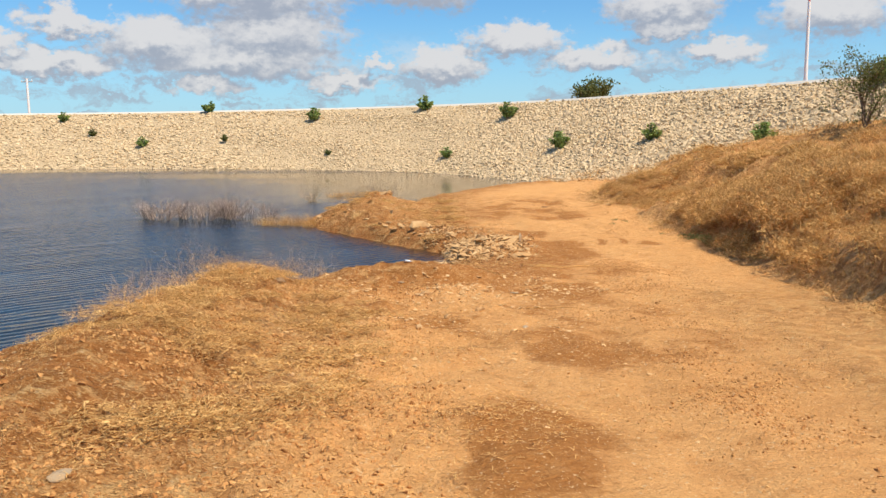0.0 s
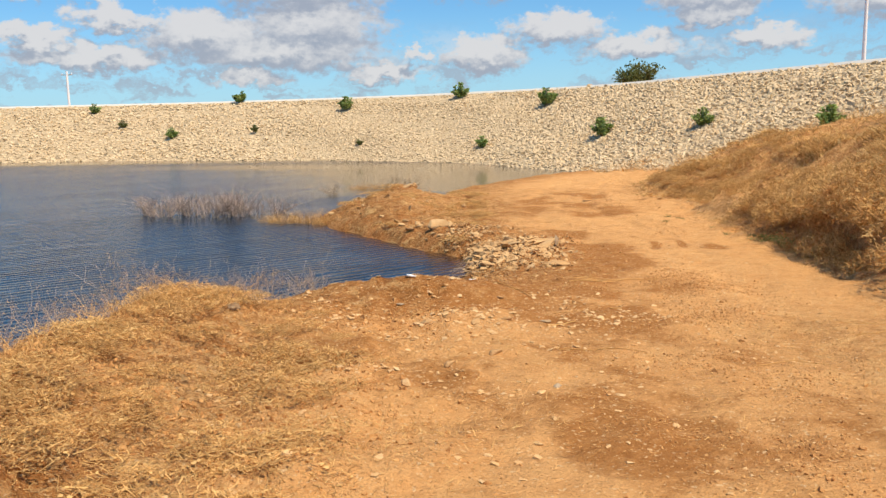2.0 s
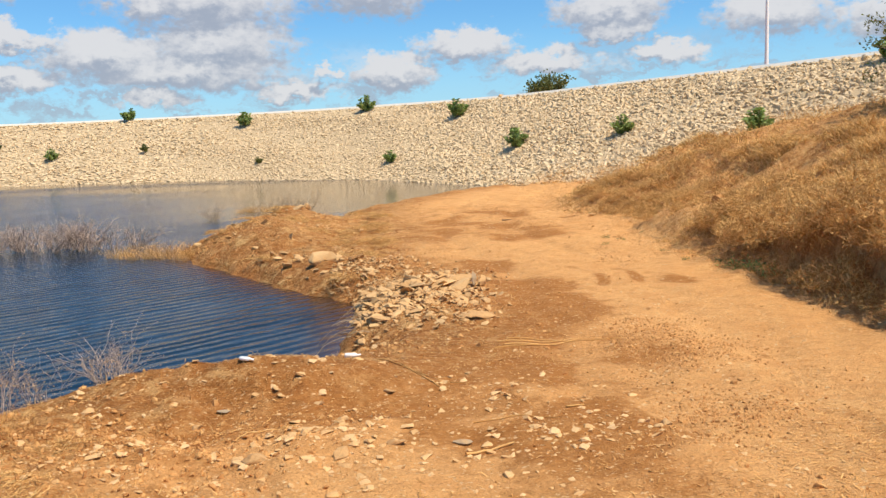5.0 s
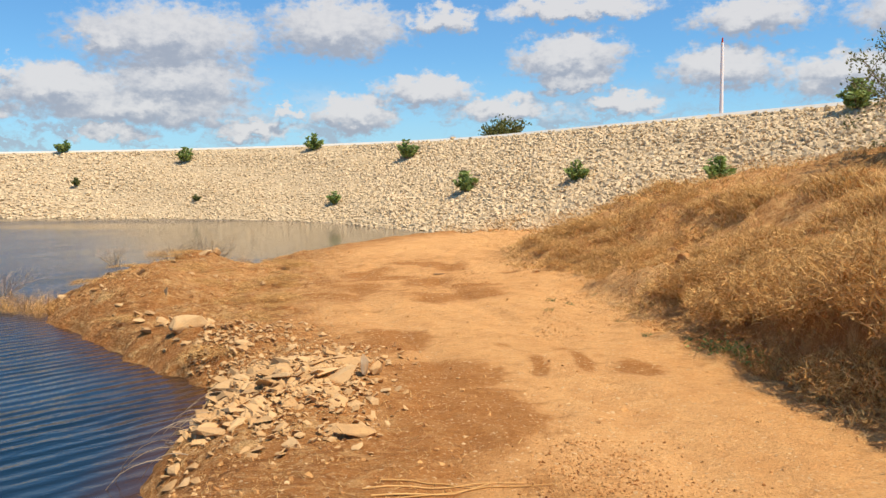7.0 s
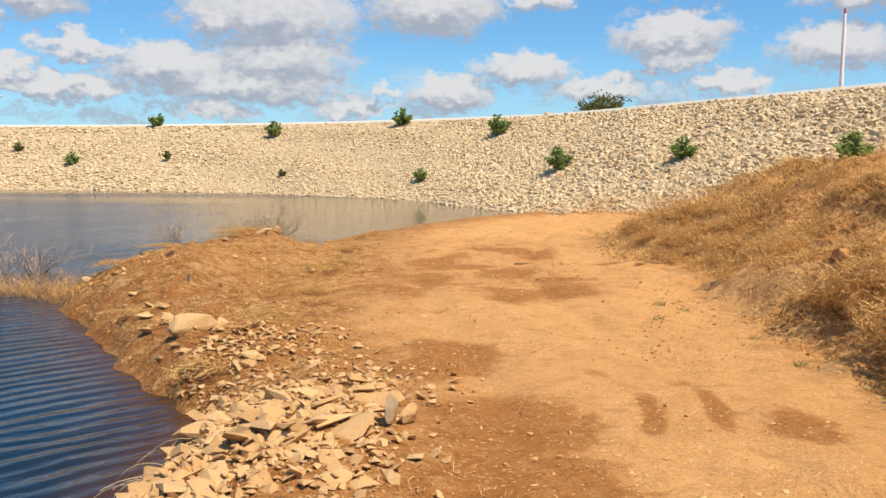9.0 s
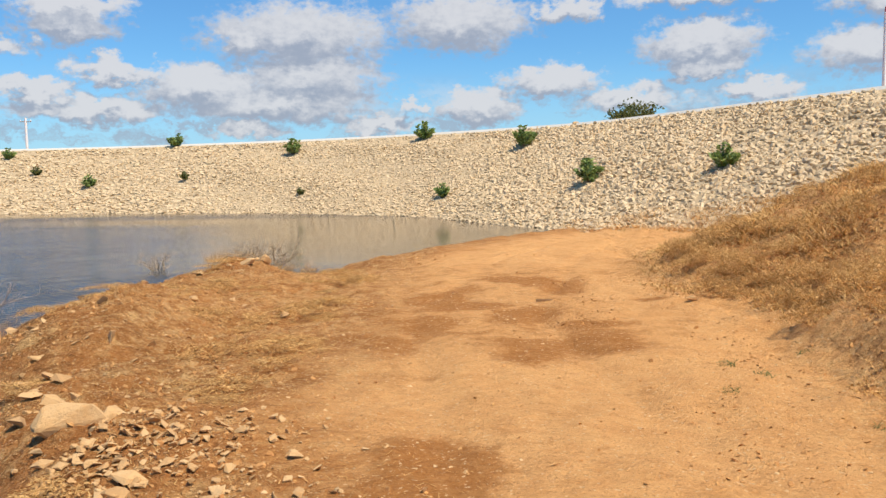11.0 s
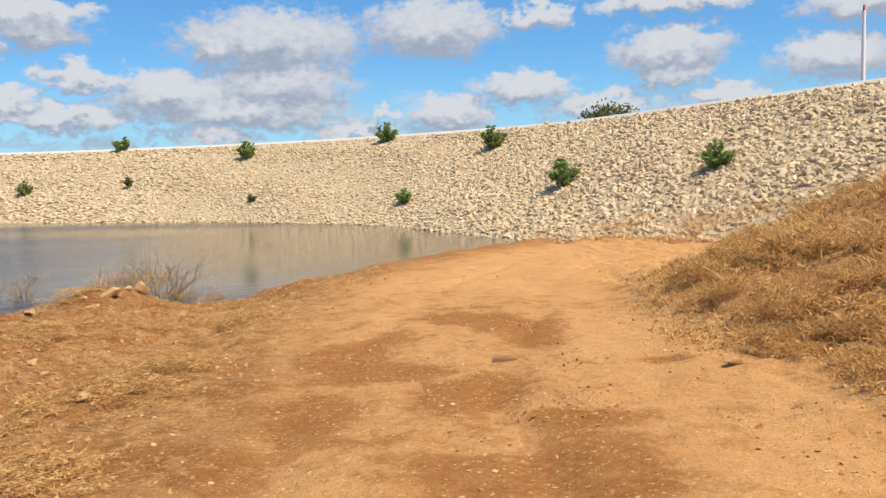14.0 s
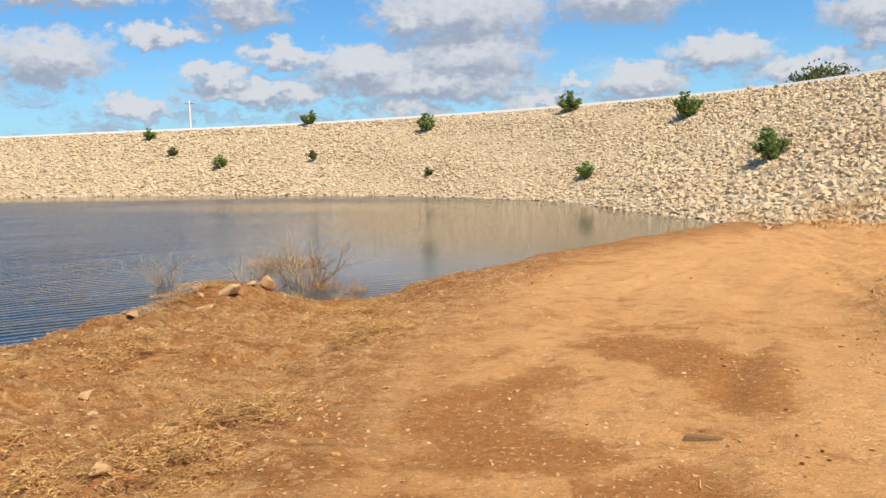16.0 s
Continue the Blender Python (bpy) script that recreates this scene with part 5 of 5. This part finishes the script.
stone_thing("slab_stone", BIG[4], -1.78, 26.66, .4, .26, .3, 10, -22, -15, .15, "pale slab leaning on the shore mound")
stone_thing("boulder", BIG[2], -1.6, 27.3, .2, .22, .36, 5, 0, 30, .2, "pale upright stone on the shore mound")
stone_thing("boulder", BIG[2], 4.58, 22.33, .16, .11, .12, 0, 0, 10, .2, "whitish stone on the track")
stone_thing("boulder", BIG[5], 5.2, 21.03, .16, .12, .12, 0, 0, 50, .2, "pale stone at the foot of the bank")
stone_thing("boulder", BIG[3], -1.85, 4.1, .2, .17, .24, 10, 10, 60, -.1, "grey stone half buried beside the track")
stone_thing("boulder", BIG[3], -1.95, 9.95, .22, .18, .26, 15, 0, 60, -.05, "grey stone in the straw near the shore")
stone_thing("boulder", BIG[1], -0.05, 22.0, .13, .11, .14, 0, 0, 60, .2, "dark stone on the earth")
LUMP = [faceted(940 + k, .7, 14, CLOD, .16) for k in range(3)]
for k, (x, y, sx, sy, sz) in enumerate([(6.0, 20.95, .6, .5, .5), (5.75, 19.9, .4, .4, .4), (5.9, 19.1, .5, .4, .45), (5.6, 18.5, .35, .3, .35), (6.35, 20.6, .6, .5, .4), (5.45, 17.4, .4, .35, .4), (5.3, 16.6, .3, .3, .3), (5.1, 13.2, .3, .26, .26), (5.05, 12.4, .34, .3, .3), (5.5, 18.0, .3, .3, .3)]):
    ob = tagged(new("earth_lump", LUMP[k % 3]), "crumbling bare orange earth lump broken from the bank", "earth", "earth lumps")
    ob.matrix_basis = pose(x, y, float(land(x, y)) + sz * .04, k * 17 % 40, k * 23 % 30, k * 71) @ Matrix.Diagonal((sx * .55, sy * .5, sz * .5, 1))
crest_stone = tagged(new("boulder", BIG[0]), "pale boulder on the crest of the dam", "stone", "loose stones")
crest_stone.matrix_basis = pose(7.95, 59.6, CREST_Z + 0.14, 0, 0, 40) @ Matrix.Diagonal((.45, .36, .36, 1))
for x, y, s in [(-1.15, 7.0, .11), (-.25, 8.37, .13), (1.12, 11.8, .07), (2.09, 10.53, .11), (.5, 11.28, .12), (.22, 10.77, .11), (-.55, 11.17, .11), (-.67, 10.98, .09), (1.5, 12.42, .07), (-.1, 22.7, .2), (-.98, 23.15, .16), (-1.3, 22.6, .18), (-.75, 22.9, .12), (.25, 10.3, .16), (-.2, 10.25, .18), (.55, 10.4, .15), (-.45, 10.4, .13), (.05, 10.55, .12), (.9, 10.45, .14), (.4, 9.1, .14), (.05, 8.8, .12), (.8, 8.2, .11)]:
    k = int(x * 77 + y * 31) % 6
    stone_thing("loose_stone", BIG[k], x, y, s * .9, s * .7, s * .8, 0, 0, (x * 991) % 360, .05, "pale angular stone lying on the earth")

# ---- the rock pile on the shore ----
CHUNK_MESH = [raw_mesh("rock", v, f) for v, f in SHAPES]
for me in CHUNK_MESH:
    me.materials.append(ROCK)
pile = empty_thing("rock_pile", (0.75, 14.9, 0.3), "heap of pale broken stone slabs at the water's edge", "rock pile")
q = random.Random(77)
made = 0
while made < 290:
    x, y = q.gauss(0.68, 0.38), q.gauss(14.9, 0.7)
    if side_distance(SHORE, np.array([x]), np.array([y]))[0] < 0.03 or x > 1.7 or y > 16.6 or y < 13.4:
        continue
    size = 0.06 + 0.19 * q.random() ** 2.0
    ob = part("rock", SLAB_MESH[q.randrange(8)] if q.random() < .45 else CHUNK_MESH[q.randrange(10)], None, pile)
    ob.matrix_basis = pose(x - 0.75, y - 14.9, float(land(x, y)) - 0.31 + size * q.uniform(-.12, .12), q.gauss(0, 14), q.gauss(0, 14), q.uniform(0, 360)) @ Matrix.Diagonal((size * q.uniform(1.0, 1.7), size, size * q.uniform(.6, 1.1), 1))
    made += 1
for x, y, long, wide, thick, lean, tilt, turn in [(.80, 14.95, .62, .20, .20, 6, 24, 118), (.93, 14.88, .60, .13, .20, 10, 22, 116), (.32, 15.35, .34, .24, .24, 8, -20, 20), (.18, 14.5, .36, .24, .3, -24, 16, 60), (1.18, 15.0, .36, .24, .2, 6, 4, 30),
                                                  (.95, 15.75, .36, .24, .2, 5, 10, 5), (1.25, 15.9, .28, .22, .2, 0, -8, 70), (.55, 14.3, .34, .2, .2, 12, 6, 150), (.4, 14.0, .3, .22, .2, -8, 6, 10), (.75, 14.05, .26, .2, .2, 4, 14, 80)]:
    ob = part("rock", SLAB_MESH[int(x * 100) % 8], None, pile)
    ob.matrix_basis = pose(x - 0.75, y - 14.9, float(land(x, y)) - 0.3 + 0.03, lean * .7, tilt * .6, turn) @ Matrix.Diagonal((long * .85, wide * .9, thick * .8, 1))
# stones on the mound and along the shore
mound = empty_thing("stony_mound", (-0.2, 17.5, 0.3), "stones bedded in the red shore mound", "stones")
made = 0
while made < 120:
    x, y = q.uniform(-3.2, 1.2), q.uniform(15.8, 27.5)
    ins = side_distance(SHORE, np.array([x]), np.array([y]))[0]
    if not 0.08 < ins < 1.9 - 1.2 * q.random():
        continue
    size = 0.05 + 0.15 * q.random() ** 2.5
    ob = part("stone", SLAB_MESH[q.randrange(8)], None, mound)
    ob.matrix_basis = pose(x + 0.2, y - 17.5, float(land(x, y)) - 0.3 + size * .12, q.gauss(0, 18), q.gauss(0, 18), q.uniform(0, 360)) @ Matrix.Diagonal((size * 1.2, size, size * 1.2, 1))
    made += 1
# ---- riprap stones nearest the track, one by one ----
turns = turn_matrices(np.random.RandomState(12), len(DAM_NEAR[0]))
for k, (p, s) in enumerate(zip(*DAM_NEAR)):
    ob = part("stone", SHAPE_MESH[k % len(SHAPE_MESH)], None, dam)
    ob.matrix_basis = Matrix.Translation(p) @ Matrix(turns[k].tolist()).to_4x4() @ Matrix.Scale(float(s), 4)
